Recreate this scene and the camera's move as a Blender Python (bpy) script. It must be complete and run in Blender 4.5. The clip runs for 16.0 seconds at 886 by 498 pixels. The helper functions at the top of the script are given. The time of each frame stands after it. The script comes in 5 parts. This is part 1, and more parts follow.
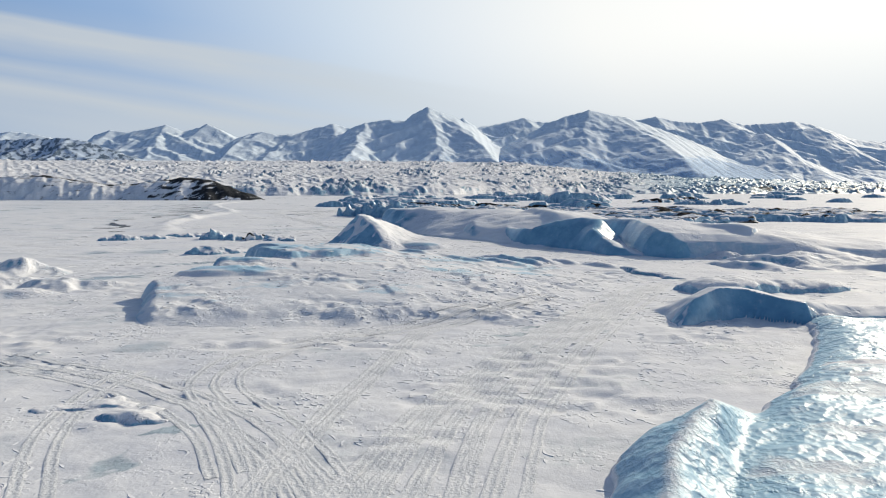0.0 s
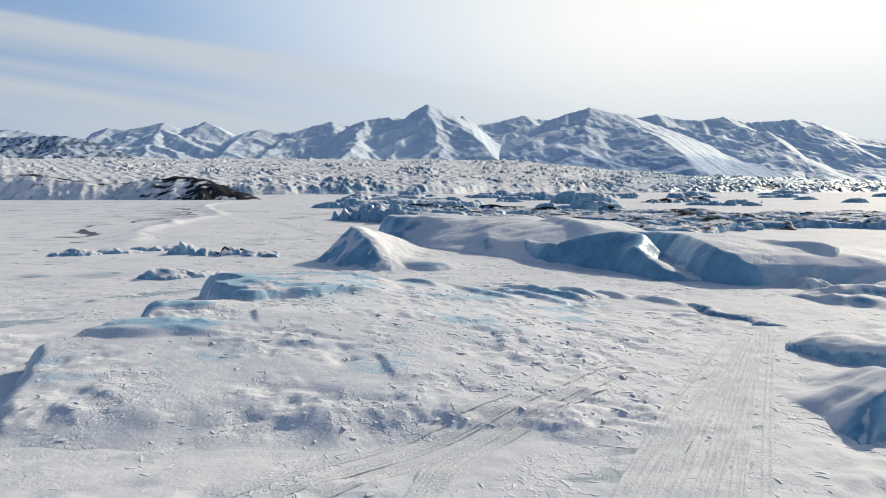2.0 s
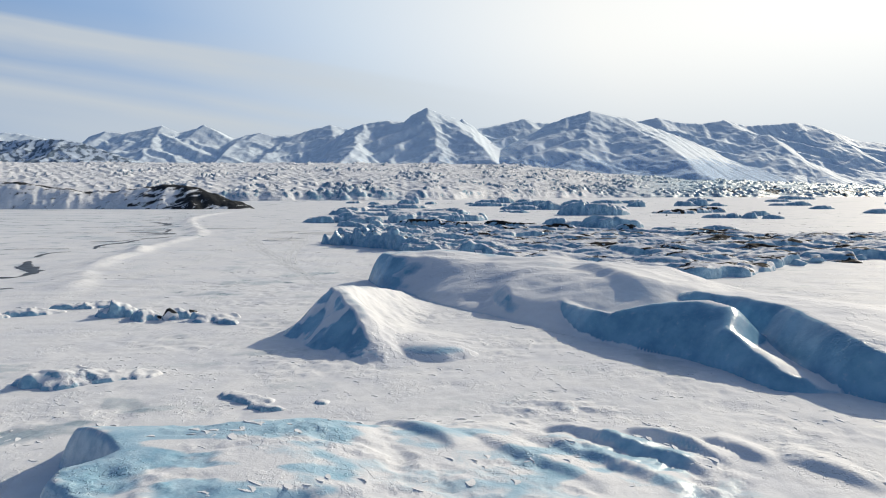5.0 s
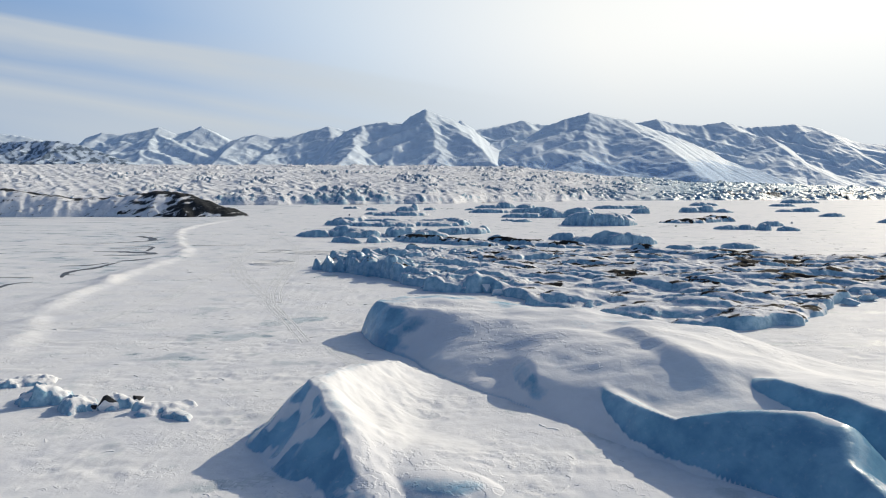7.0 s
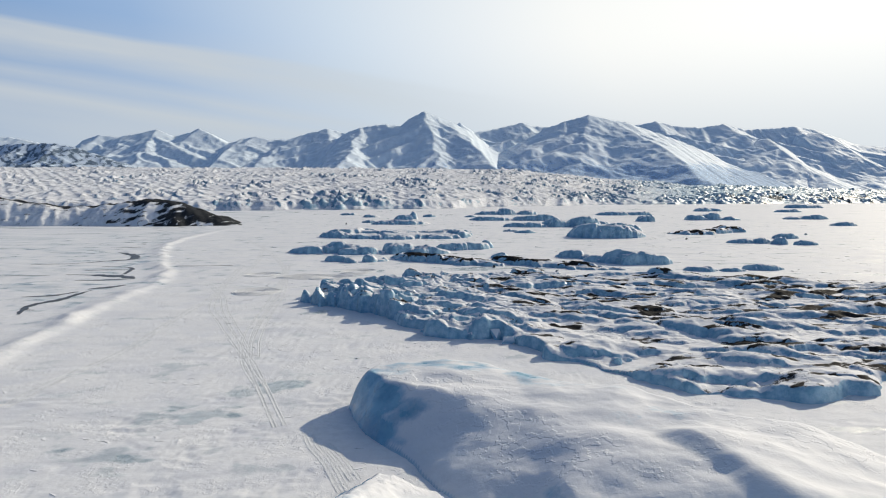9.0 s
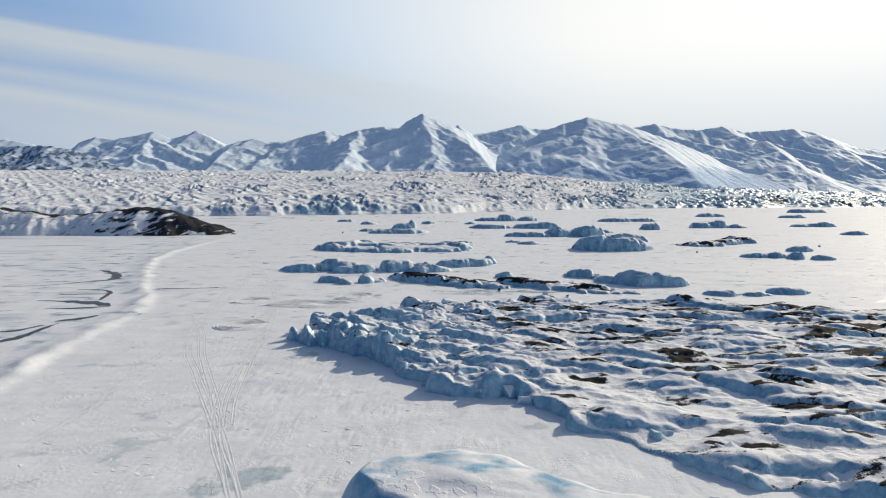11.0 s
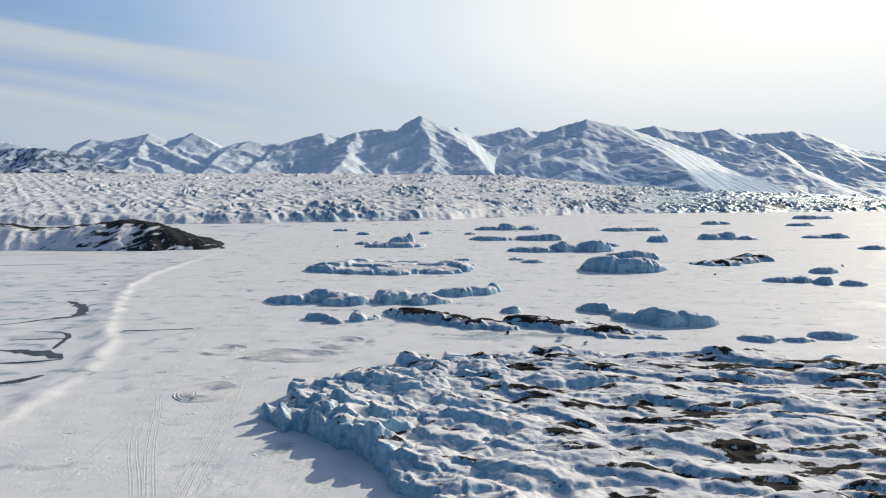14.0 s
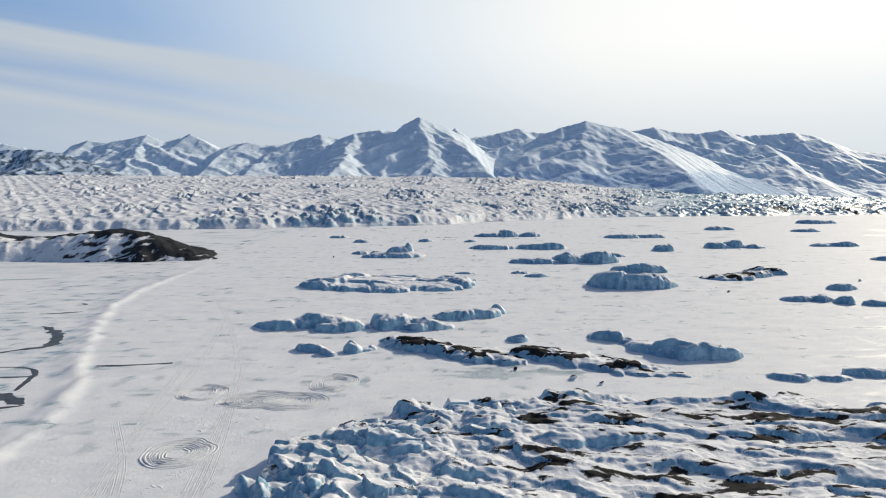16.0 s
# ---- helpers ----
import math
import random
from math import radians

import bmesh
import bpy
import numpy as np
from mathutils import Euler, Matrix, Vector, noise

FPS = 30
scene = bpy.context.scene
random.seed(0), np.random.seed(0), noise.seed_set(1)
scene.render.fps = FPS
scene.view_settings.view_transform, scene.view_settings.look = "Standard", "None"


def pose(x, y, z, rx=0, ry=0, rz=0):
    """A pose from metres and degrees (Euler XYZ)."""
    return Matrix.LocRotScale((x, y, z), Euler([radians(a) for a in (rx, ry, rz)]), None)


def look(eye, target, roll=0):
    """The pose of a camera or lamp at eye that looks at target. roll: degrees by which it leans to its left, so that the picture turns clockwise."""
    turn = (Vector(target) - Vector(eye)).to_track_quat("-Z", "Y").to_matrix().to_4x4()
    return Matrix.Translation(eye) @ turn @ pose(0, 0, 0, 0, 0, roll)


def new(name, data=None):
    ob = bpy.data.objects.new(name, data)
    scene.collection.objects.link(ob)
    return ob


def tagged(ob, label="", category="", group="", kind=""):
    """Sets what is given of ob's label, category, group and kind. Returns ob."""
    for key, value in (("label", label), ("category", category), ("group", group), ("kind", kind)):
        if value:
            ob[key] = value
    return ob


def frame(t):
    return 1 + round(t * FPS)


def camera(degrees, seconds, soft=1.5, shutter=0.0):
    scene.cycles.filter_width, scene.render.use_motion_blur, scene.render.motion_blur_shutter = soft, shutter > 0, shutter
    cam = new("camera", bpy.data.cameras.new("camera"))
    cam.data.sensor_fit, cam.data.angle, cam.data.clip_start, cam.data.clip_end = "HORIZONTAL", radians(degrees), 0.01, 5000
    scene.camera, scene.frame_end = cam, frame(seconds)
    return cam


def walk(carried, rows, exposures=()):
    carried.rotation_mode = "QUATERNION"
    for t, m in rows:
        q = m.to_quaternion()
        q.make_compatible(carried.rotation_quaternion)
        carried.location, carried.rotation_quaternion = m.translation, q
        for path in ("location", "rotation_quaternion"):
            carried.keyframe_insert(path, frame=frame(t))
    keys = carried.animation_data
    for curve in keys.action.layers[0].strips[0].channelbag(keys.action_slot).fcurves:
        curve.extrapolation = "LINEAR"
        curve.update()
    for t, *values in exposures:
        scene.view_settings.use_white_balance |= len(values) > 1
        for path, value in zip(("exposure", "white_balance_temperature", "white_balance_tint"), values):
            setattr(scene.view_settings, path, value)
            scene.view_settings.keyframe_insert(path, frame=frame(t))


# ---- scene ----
cam = camera(71.04, 16.0, soft=1.1)
# t, x, y, z, then the turn in degrees
PATH = [
    (0.0, 0.00, -0.00, 12.00, 84.601, 0.00, -0.000),
    (0.5, -0.48, 5.55, 12.18, 84.530, 0.00, -0.001),
    (1.0, -0.94, 11.09, 12.52, 84.468, 0.00, -0.006),
    (1.5, -1.37, 16.60, 13.11, 84.423, 0.00, -0.018),
    (2.0, -1.76, 21.97, 13.87, 84.396, 0.00, -0.033),
    (2.5, -2.12, 27.12, 14.70, 84.389, 0.00, -0.045),
    (3.0, -2.46, 32.15, 15.61, 84.412, 0.00, -0.059),
    (3.5, -2.80, 37.19, 16.63, 84.471, 0.00, -0.077),
    (4.0, -3.08, 42.29, 17.76, 84.546, 0.00, -0.092),
    (4.5, -3.30, 47.49, 18.99, 84.615, 0.00, -0.098),
    (5.0, -3.51, 52.74, 20.38, 84.666, 0.00, -0.108),
    (5.5, -3.79, 58.00, 21.96, 84.697, 0.00, -0.133),
    (6.0, -4.12, 63.27, 23.71, 84.712, 0.00, -0.170),
    (6.5, -4.47, 68.58, 25.55, 84.722, 0.00, -0.213),
    (7.0, -4.81, 73.94, 27.41, 84.736, 0.00, -0.255),
    (7.5, -5.11, 79.37, 29.24, 84.761, 0.00, -0.290),
    (8.0, -5.35, 84.88, 31.01, 84.802, 0.00, -0.314),
    (8.5, -5.55, 90.40, 32.80, 84.841, 0.00, -0.337),
    (9.0, -5.76, 95.85, 34.60, 84.880, 0.00, -0.367),
    (9.5, -6.04, 101.13, 36.37, 84.919, 0.00, -0.406),
    (10.0, -6.39, 106.28, 38.12, 84.957, 0.00, -0.451),
    (10.5, -6.74, 111.35, 39.87, 84.992, 0.00, -0.498),
    (11.0, -7.06, 116.39, 41.63, 85.021, 0.00, -0.540),
    (11.5, -7.30, 121.46, 43.43, 85.041, 0.00, -0.573),
    (12.0, -7.45, 126.59, 45.29, 85.052, 0.00, -0.595),
    (12.5, -7.56, 131.77, 47.20, 85.061, 0.00, -0.617),
    (13.0, -7.69, 136.99, 49.17, 85.078, 0.00, -0.646),
    (13.5, -7.82, 142.25, 51.18, 85.094, 0.00, -0.677),
    (14.0, -7.91, 147.56, 53.20, 85.104, 0.00, -0.704),
    (14.5, -8.03, 152.85, 55.23, 85.113, 0.00, -0.731),
    (15.0, -8.24, 158.06, 57.26, 85.125, 0.00, -0.766),
    (15.5, -8.53, 163.20, 59.29, 85.142, 0.00, -0.806),
    (16.0, -8.85, 168.30, 61.32, 85.161, 0.00, -0.849),
]
walk(cam, [(t, pose(*p)) for t, *p in PATH])
scene.view_settings.exposure = 0.0

# ---------------------------------------------------------------- sky and sun
SUN_AZ, SUN_EL = 47.0, 26.0          # degrees to the right of straight ahead (+y), and above the horizon

world = bpy.data.worlds.new("sky")
scene.world = world
world.use_nodes = True
wn, wl = world.node_tree.nodes, world.node_tree.links
wn.clear()


def wmath(op, a, b=None, c=None):
    n = wn.new("ShaderNodeMath")
    n.operation = op
    for i, v in enumerate((a, b, c)):
        if v is None:
            continue
        if isinstance(v, (int, float)):
            n.inputs[i].default_value = v
        else:
            wl.new(v, n.inputs[i])
    return n.outputs[0]


sky = wn.new("ShaderNodeTexSky")
sky.sky_type = "NISHITA"
sky.sun_disc = False
sky.sun_elevation = radians(SUN_EL)
sky.sun_rotation = radians(SUN_AZ)
sky.altitude = 100
sky.air_density = 1.0
sky.dust_density = 1.0
sky.ozone_density = 1.2
tc = wn.new("ShaderNodeTexCoord")
sep = wn.new("ShaderNodeSeparateXYZ")
wl.new(tc.outputs["Generated"], sep.inputs[0])
ahead = wmath("MAXIMUM", sep.outputs[1], 0.05)
az = wmath("DIVIDE", sep.outputs[0], ahead)
el = wmath("DIVIDE", sep.outputs[2], ahead)


def wrange(value, a, b, c=0.0, d=1.0):
    n = wn.new("ShaderNodeMapRange")
    n.interpolation_type = "SMOOTHSTEP"
    for k, v in zip(("From Min", "From Max", "To Min", "To Max"), (a, b, c, d)):
        n.inputs[k].default_value = v
    wl.new(value, n.inputs["Value"])
    return n.outputs[0]


def wramp(value, stops):
    n = wn.new("ShaderNodeValToRGB")
    while len(n.color_ramp.elements) < len(stops):
        n.color_ramp.elements.new(0.5)
    for e, (p, c) in zip(n.color_ramp.elements, stops):
        e.position, e.color = p, (*c, 1)
    wl.new(value, n.inputs["Fac"])
    return n.outputs["Color"]


def wmix(fac, a, b):
    n = wn.new("ShaderNodeMix")
    n.data_type = "RGBA"
    wl.new(fac, n.inputs["Factor"])
    for key, v in (("A", a), ("B", b)):
        if isinstance(v, tuple):
            n.inputs[key].default_value = (*v, 1)
        else:
            wl.new(v, n.inputs[key])
    return n.outputs["Result"]


# haze of fine ice dust: white towards the sun, blue away from it, thinning upwards
sx, sy, sz = 0.732, 0.494, 0.469       # the thickest of the haze, a little to the right of the sun
near_sun = wmath("MULTIPLY_ADD", sep.outputs[0], sx, wmath("MULTIPLY_ADD", sep.outputs[1], sy, wmath("MULTIPLY", sep.outputs[2], sz)))
haze = wramp(wmath("MULTIPLY_ADD", near_sun, 0.5, 0.5), [(0.0, (0.03, 0.09, 0.22)), (0.36, (0.06, 0.17, 0.38)), (0.48, (0.165, 0.305, 0.55)), (0.62, (0.31, 0.455, 0.685)), (0.74, (0.62, 0.72, 0.83)), (0.87, (0.96, 0.97, 0.95)), (1.0, (1.1, 1.1, 1.06))])
pale = wmix(wmath("MULTIPLY", wrange(sep.outputs[2], 0.05, 0.24, 0.6, 0.0), wrange(near_sun, -0.5, 0.2)), haze, (0.55, 0.63, 0.71))
bright = wn.new("ShaderNodeVectorMath")
bright.operation = "SCALE"
bright.inputs["Scale"].default_value = 10.0
# thin streaks of high cloud that sink towards the right
level = wmath("ADD", el, wmath("MULTIPLY", az, 0.16))
stripe = wn.new("ShaderNodeCombineXYZ")
wl.new(wmath("MULTIPLY", az, 2.2), stripe.inputs[0])
wl.new(wmath("MULTIPLY", level, 14.0), stripe.inputs[1])
streaks = wn.new("ShaderNodeTexNoise")
streaks.inputs["Scale"].default_value = 1.0
streaks.inputs["Detail"].default_value = 6.0
streaks.inputs["Roughness"].default_value = 0.5
wl.new(stripe.outputs[0], streaks.inputs["Vector"])
wavy = wmath("MULTIPLY_ADD", wmath("SUBTRACT", streaks.outputs["Fac"], 0.5), 0.03, level)
bands = wramp(wmath("MULTIPLY", wavy, 4.0), [(p, (v, v, v)) for p, v in ((0.0, 0.5), (0.15, 0.5), (0.23, 0.75), (0.29, 0.3), (0.34, 0.6), (0.40, 0.2), (0.47, 0.55), (0.56, 0.85), (0.64, 0.8), (0.69, 0.12), (0.80, 0.0))])
cloud = wmath("MULTIPLY", wmath("MULTIPLY", bands, wrange(az, 0.25, -0.4)), wrange(streaks.outputs["Fac"], 0.2, 0.6, 0.45, 0.95))
veiled = wmix(cloud, pale, (0.60, 0.635, 0.65))
wl.new(veiled, bright.inputs[0])
mixc = wn.new("ShaderNodeMix")
mixc.data_type = "RGBA"
wl.new(wrange(sep.outputs[2], 0.68, 0.24), mixc.inputs["Factor"])
thin = wn.new("ShaderNodeVectorMath")
thin.operation = "SCALE"
thin.inputs["Scale"].default_value = 1.0
wl.new(sky.outputs[0], thin.inputs[0])
wl.new(thin.outputs[0], mixc.inputs["A"])
wl.new(bright.outputs[0], mixc.inputs["B"])
back = wn.new("ShaderNodeBackground")
back.inputs["Strength"].default_value = 0.10
wl.new(mixc.outputs["Result"], back.inputs["Color"])
wout = wn.new("ShaderNodeOutputWorld")
wl.new(back.outputs[0], wout.inputs["Surface"])

sun_data = bpy.data.lights.new("sun", "SUN")
sun_data.energy = 3.8
sun_data.angle = radians(0.6)
sun_data.color = (1.0, 0.89, 0.70)
sun = new("sun", sun_data)
SUN_DIR = Vector((math.sin(radians(SUN_AZ)) * math.cos(radians(SUN_EL)), math.cos(radians(SUN_AZ)) * math.cos(radians(SUN_EL)), math.sin(radians(SUN_EL))))
sun.matrix_world = look(SUN_DIR * 300, (0, 0, 0))


# ---------------------------------------------------------------- noise on arrays
def _hash(ix, iy, seed):
    h = (ix * 374761393 + iy * 668265263 + seed * 974634777) & 0x7FFFFFFF
    h = ((h ^ (h >> 13)) * 1274126177) & 0x7FFFFFFF
    h = ((h ^ (h >> 15)) * 461845907) & 0x7FFFFFFF
    return h ^ (h >> 14)


def gnoise(x, y, seed=0):
    """Gradient noise on arrays, about -0.7 to 0.7."""
    x, y = np.asarray(x, float), np.asarray(y, float)
    x0, y0 = np.floor(x), np.floor(y)
    fx, fy = x - x0, y - y0
    ix, iy = x0.astype(np.int64), y0.astype(np.int64)
    u, v = fx * fx * fx * (fx * (fx * 6 - 15) + 10), fy * fy * fy * (fy * (fy * 6 - 15) + 10)

    def g(dx, dy):
        a = _hash(ix + dx, iy + dy, seed) * (2 * math.pi / 0x7FFFFFFF)
        return np.cos(a) * (fx - dx) + np.sin(a) * (fy - dy)

    top = g(0, 0) * (1 - u) + g(1, 0) * u
    low = g(0, 1) * (1 - u) + g(1, 1) * u
    return top * (1 - v) + low * v


def fbm(x, y, octaves=4, seed=0, gain=0.5):
    out, a = 0.0, 1.0
    for o in range(octaves):
        out = out + a * gnoise(x * 2**o + 17.3 * o, y * 2**o - 9.1 * o, seed + o)
        a *= gain
    return out


def ridged(x, y, octaves=4, seed=0, gain=0.5):
    """Sharp crests: 0 to about 1."""
    out, a, s = 0.0, 1.0, 0.0
    for o in range(octaves):
        out = out + a * (1 - np.abs(gnoise(x * 2**o + 5.7 * o, y * 2**o + 3.3 * o, seed + o)) * 2.2)
        s += a
        a *= gain
    return out / s


def smooth(lo, hi, v):
    t = np.clip((v - lo) / (hi - lo), 0, 1)
    return t * t * (3 - 2 * t)


# ---------------------------------------------------------------- materials
def material(name):
    m = bpy.data.materials.new(name)
    m.use_nodes = True
    return m, m.node_tree.nodes, m.node_tree.links, m.node_tree.nodes["Principled BSDF"]


def tex_noise(nodes, links, vec, scale, detail=4.0, rough=0.55):
    n = nodes.new("ShaderNodeTexNoise")
    n.inputs["Scale"].default_value = scale
    n.inputs["Detail"].default_value = detail
    n.inputs["Roughness"].default_value = rough
    links.new(vec, n.inputs["Vector"])
    return n.outputs["Fac"]


def remap(nodes, links, value, a, b, c=0.0, d=1.0, soft=True):
    n = nodes.new("ShaderNodeMapRange")
    n.interpolation_type = "SMOOTHSTEP" if soft else "LINEAR"
    for k, v in zip(("From Min", "From Max", "To Min", "To Max"), (a, b, c, d)):
        n.inputs[k].default_value = v
    links.new(value, n.inputs["Value"])
    return n.outputs[0]


def mixed(nodes, links, fac, a, b):
    n = nodes.new("ShaderNodeMix")
    n.data_type = "RGBA"
    if isinstance(fac, float):
        n.inputs["Factor"].default_value = fac
    else:
        links.new(fac, n.inputs["Factor"])
    for key, v in (("A", a), ("B", b)):
        if isinstance(v, tuple):
            n.inputs[key].default_value = (*v, 1)
        else:
            links.new(v, n.inputs[key])
    return n.outputs["Result"]


def calc(nodes, links, op, a, b):
    n = nodes.new("ShaderNodeMath")
    n.operation = op
    for i, v in enumerate((a, b)):
        if isinstance(v, (int, float)):
            n.inputs[i].default_value = v
        else:
            links.new(v, n.inputs[i])
    return n.outputs[0]


def attribute(nodes, name):
    n = nodes.new("ShaderNodeAttribute")
    n.attribute_name = name
    return n.outputs["Fac"]


def position(nodes):
    return nodes.new("ShaderNodeTexCoord").outputs["Object"]


SNOW = (0.80, 0.81, 0.83)


def snow_ice(name, ice_deep=(0.15, 0.33, 0.48), ice_pale=(0.36, 0.56, 0.68), dirt=(0.019, 0.0185, 0.018), grain=1.0, bump=0.06, snow=SNOW, gloss=0.22, dimple=0.0):
    """Snow that gives way to blue ice where the mesh says "ice" and to gravel where it says "dirt"."""
    m, nodes, links, bsdf = material(name)
    pos = position(nodes)
    fine, mid, broad = (tex_noise(nodes, links, pos, s / grain, 5.0, 0.6) for s in (6.0, 0.9, 0.09))
    crust = remap(nodes, links, tex_noise(nodes, links, pos, 0.16 / grain, 3.0, 0.5), 0.46, 0.62)
    crisp = calc(nodes, links, "MULTIPLY", remap(nodes, links, tex_noise(nodes, links, pos, 1.5 / grain, 4.0, 0.5), 0.50, 0.56), crust)
    white = mixed(nodes, links, remap(nodes, links, mid, 0.35, 0.7), snow, tuple(c * 0.93 for c in snow))
    white = mixed(nodes, links, remap(nodes, links, broad, 0.4, 0.7), white, tuple(c * f for c, f in zip(snow, (0.88, 0.89, 0.92))))
    blue = mixed(nodes, links, remap(nodes, links, mid, 0.3, 0.7), ice_deep, ice_pale)
    blue = mixed(nodes, links, remap(nodes, links, fine, 0.55, 0.85, 0, 0.3), blue, snow)
    grit = mixed(nodes, links, remap(nodes, links, fine, 0.35, 0.7), dirt, tuple(c * 2.0 for c in dirt))
    edge = calc(nodes, links, "ADD", calc(nodes, links, "MULTIPLY", fine, 0.35), calc(nodes, links, "MULTIPLY", mid, 0.65))
    ice_f = remap(nodes, links, calc(nodes, links, "ADD", attribute(nodes, "ice"), calc(nodes, links, "MULTIPLY", edge, 0.8)), 0.62, 1.08)
    dirt_f = remap(nodes, links, calc(nodes, links, "ADD", attribute(nodes, "dirt"), calc(nodes, links, "ADD", calc(nodes, links, "MULTIPLY", fine, 0.6), calc(nodes, links, "MULTIPLY", mid, 0.3))), 0.86, 0.98)
    colour = mixed(nodes, links, dirt_f, mixed(nodes, links, ice_f, white, blue), grit)
    links.new(colour, bsdf.inputs["Base Color"])
    rough = calc(nodes, links, "SUBTRACT", 0.72, calc(nodes, links, "MULTIPLY", ice_f, 0.72 - gloss))
    rough = calc(nodes, links, "MAXIMUM", rough, calc(nodes, links, "MULTIPLY", dirt_f, 0.8))
    links.new(rough, bsdf.inputs["Roughness"])
    shine = calc(nodes, links, "ADD", 0.16, calc(nodes, links, "MULTIPLY", ice_f, 0.34))
    links.new(calc(nodes, links, "MULTIPLY", shine, calc(nodes, links, "SUBTRACT", 1.0, calc(nodes, links, "MULTIPLY", dirt_f, 0.8))), bsdf.inputs["Specular IOR Level"])
    relief = calc(nodes, links, "ADD", calc(nodes, links, "MULTIPLY", fine, 0.22), calc(nodes, links, "ADD", calc(nodes, links, "MULTIPLY", mid, 0.8), calc(nodes, links, "MULTIPLY", crisp, 0.35)))
    if dimple:
        cells = nodes.new("ShaderNodeTexVoronoi")
        cells.feature = "SMOOTH_F1"
        cells.inputs["Scale"].default_value = 2.3
        cells.inputs["Smoothness"].default_value = 0.35
        links.new(pos, cells.inputs["Vector"])
        relief = calc(nodes, links, "ADD", relief, calc(nodes, links, "MULTIPLY", calc(nodes, links, "MULTIPLY", cells.outputs["Distance"], ice_f), dimple))
    b = nodes.new("ShaderNodeBump")
    b.inputs["Strength"].default_value = 0.85
    b.inputs["Distance"].default_value = bump * grain
    links.new(relief, b.inputs["Height"])
    links.new(b.outputs[0], bsdf.inputs["Normal"])
    return m


GROUND = snow_ice("lake_snow", ice_deep=(0.29, 0.35, 0.38), ice_pale=(0.45, 0.52, 0.55), bump=0.09, snow=(0.79, 0.80, 0.82))
BERG = snow_ice("iceberg_ice", bump=0.16)
GLOSSY = snow_ice("glossy_ice", ice_deep=(0.25, 0.46, 0.60), ice_pale=(0.45, 0.63, 0.74), bump=0.12, gloss=0.34)
DIMPLED = snow_ice("dimpled_ice", ice_deep=(0.20, 0.43, 0.59), ice_pale=(0.38, 0.60, 0.73), bump=0.16, gloss=0.42, dimple=0.55)
RUBBLE = snow_ice("rubble_ice", grain=1.6, bump=0.2)
FAR_ICE = snow_ice("far_ice", grain=4.0, bump=0.2, gloss=0.4)
GLACIER = snow_ice("glacier_ice", grain=14.0, bump=0.2, gloss=0.5, ice_deep=(0.12, 0.30, 0.44), ice_pale=(0.36, 0.54, 0.66))
# distance haze is put into the base colours of both: blue-tinted snow and rock
HAZED_ROCK = snow_ice("hazed_mountain_rock", grain=45.0, bump=0.05, dirt=(0.36, 0.46, 0.58), gloss=0.6, snow=(0.80, 0.90, 0.98))
DARK_ROCK = snow_ice("hazed_foothill_rock", grain=24.0, bump=0.10, dirt=(0.09, 0.125, 0.17), gloss=0.6, snow=(0.60, 0.70, 0.82))
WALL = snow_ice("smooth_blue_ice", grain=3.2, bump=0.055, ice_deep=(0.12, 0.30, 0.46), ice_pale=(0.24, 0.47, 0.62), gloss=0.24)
MORAINE = snow_ice("moraine_gravel", grain=3.0, bump=0.2, dirt=(0.024, 0.026, 0.029))


# ---------------------------------------------------------------- mesh builders
def sheet_mesh(name, x, y, z, keep=None, ice=None, dirt=None, mat=None, origin=(0, 0, 0)):
    """A mesh from arrays of rows and columns; keep: which of its vertices matter."""
    rows, cols = x.shape
    idx = np.arange(rows * cols).reshape(rows, cols)
    quads = np.stack([idx[:-1, :-1], idx[:-1, 1:], idx[1:, 1:], idx[1:, :-1]], -1).reshape(-1, 4)
    co = np.stack([x, y, z], -1).reshape(-1, 3) - np.array(origin)
    used = np.arange(rows * cols)
    if keep is not None:
        quads = quads[keep.ravel()[quads].any(1)]
        used, flat = np.unique(quads, return_inverse=True)
        quads = flat.reshape(-1, 4)
        co = co[used]
    me = bpy.data.meshes.new(name)
    me.vertices.add(len(co))
    me.vertices.foreach_set("co", co.astype(np.float32).ravel())
    me.loops.add(quads.size)
    me.loops.foreach_set("vertex_index", quads.astype(np.int32).ravel())
    me.polygons.add(len(quads))
    me.polygons.foreach_set("loop_start", np.arange(0, quads.size, 4, dtype=np.int32))
    me.polygons.foreach_set("use_smooth", np.ones(len(quads), bool))
    for key, arr in (("ice", ice), ("dirt", dirt)):
        layer = me.attributes.new(key, "FLOAT", "POINT")
        vals = np.zeros(len(co), np.float32) if arr is None else arr.ravel()[used].astype(np.float32)
        layer.data.foreach_set("value", vals)
    me.update(calc_edges=True)
    me.materials.append(mat)
    return me


def islands(mask):
    """Number the connected patches of a mask, row by row; 0 is none."""
    out, parent = np.zeros(mask.shape, np.int64), [0]

    def root(a):
        while parent[a] != a:
            parent[a] = parent[parent[a]]
            a = parent[a]
        return a

    before = []
    for r in range(mask.shape[0]):
        edge = np.flatnonzero(np.diff(np.concatenate(([0], mask[r].astype(np.int8), [0]))))
        row, k = [], 0
        for a, b in zip(edge[::2], edge[1::2]):
            own = 0
            while k < len(before) and before[k][1] <= a:
                k += 1
            q = k
            while q < len(before) and before[q][0] < b:
                other = root(before[q][2])
                if own:
                    parent[max(own, other)] = min(own, other)
                    own = min(own, other)
                else:
                    own = other
                q += 1
            if not own:
                own = len(parent)
                parent.append(own)
            out[r, a:b] = own
            row.append((a, b, own))
        before = row
    return np.array([root(k) for k in range(len(parent))])[out]


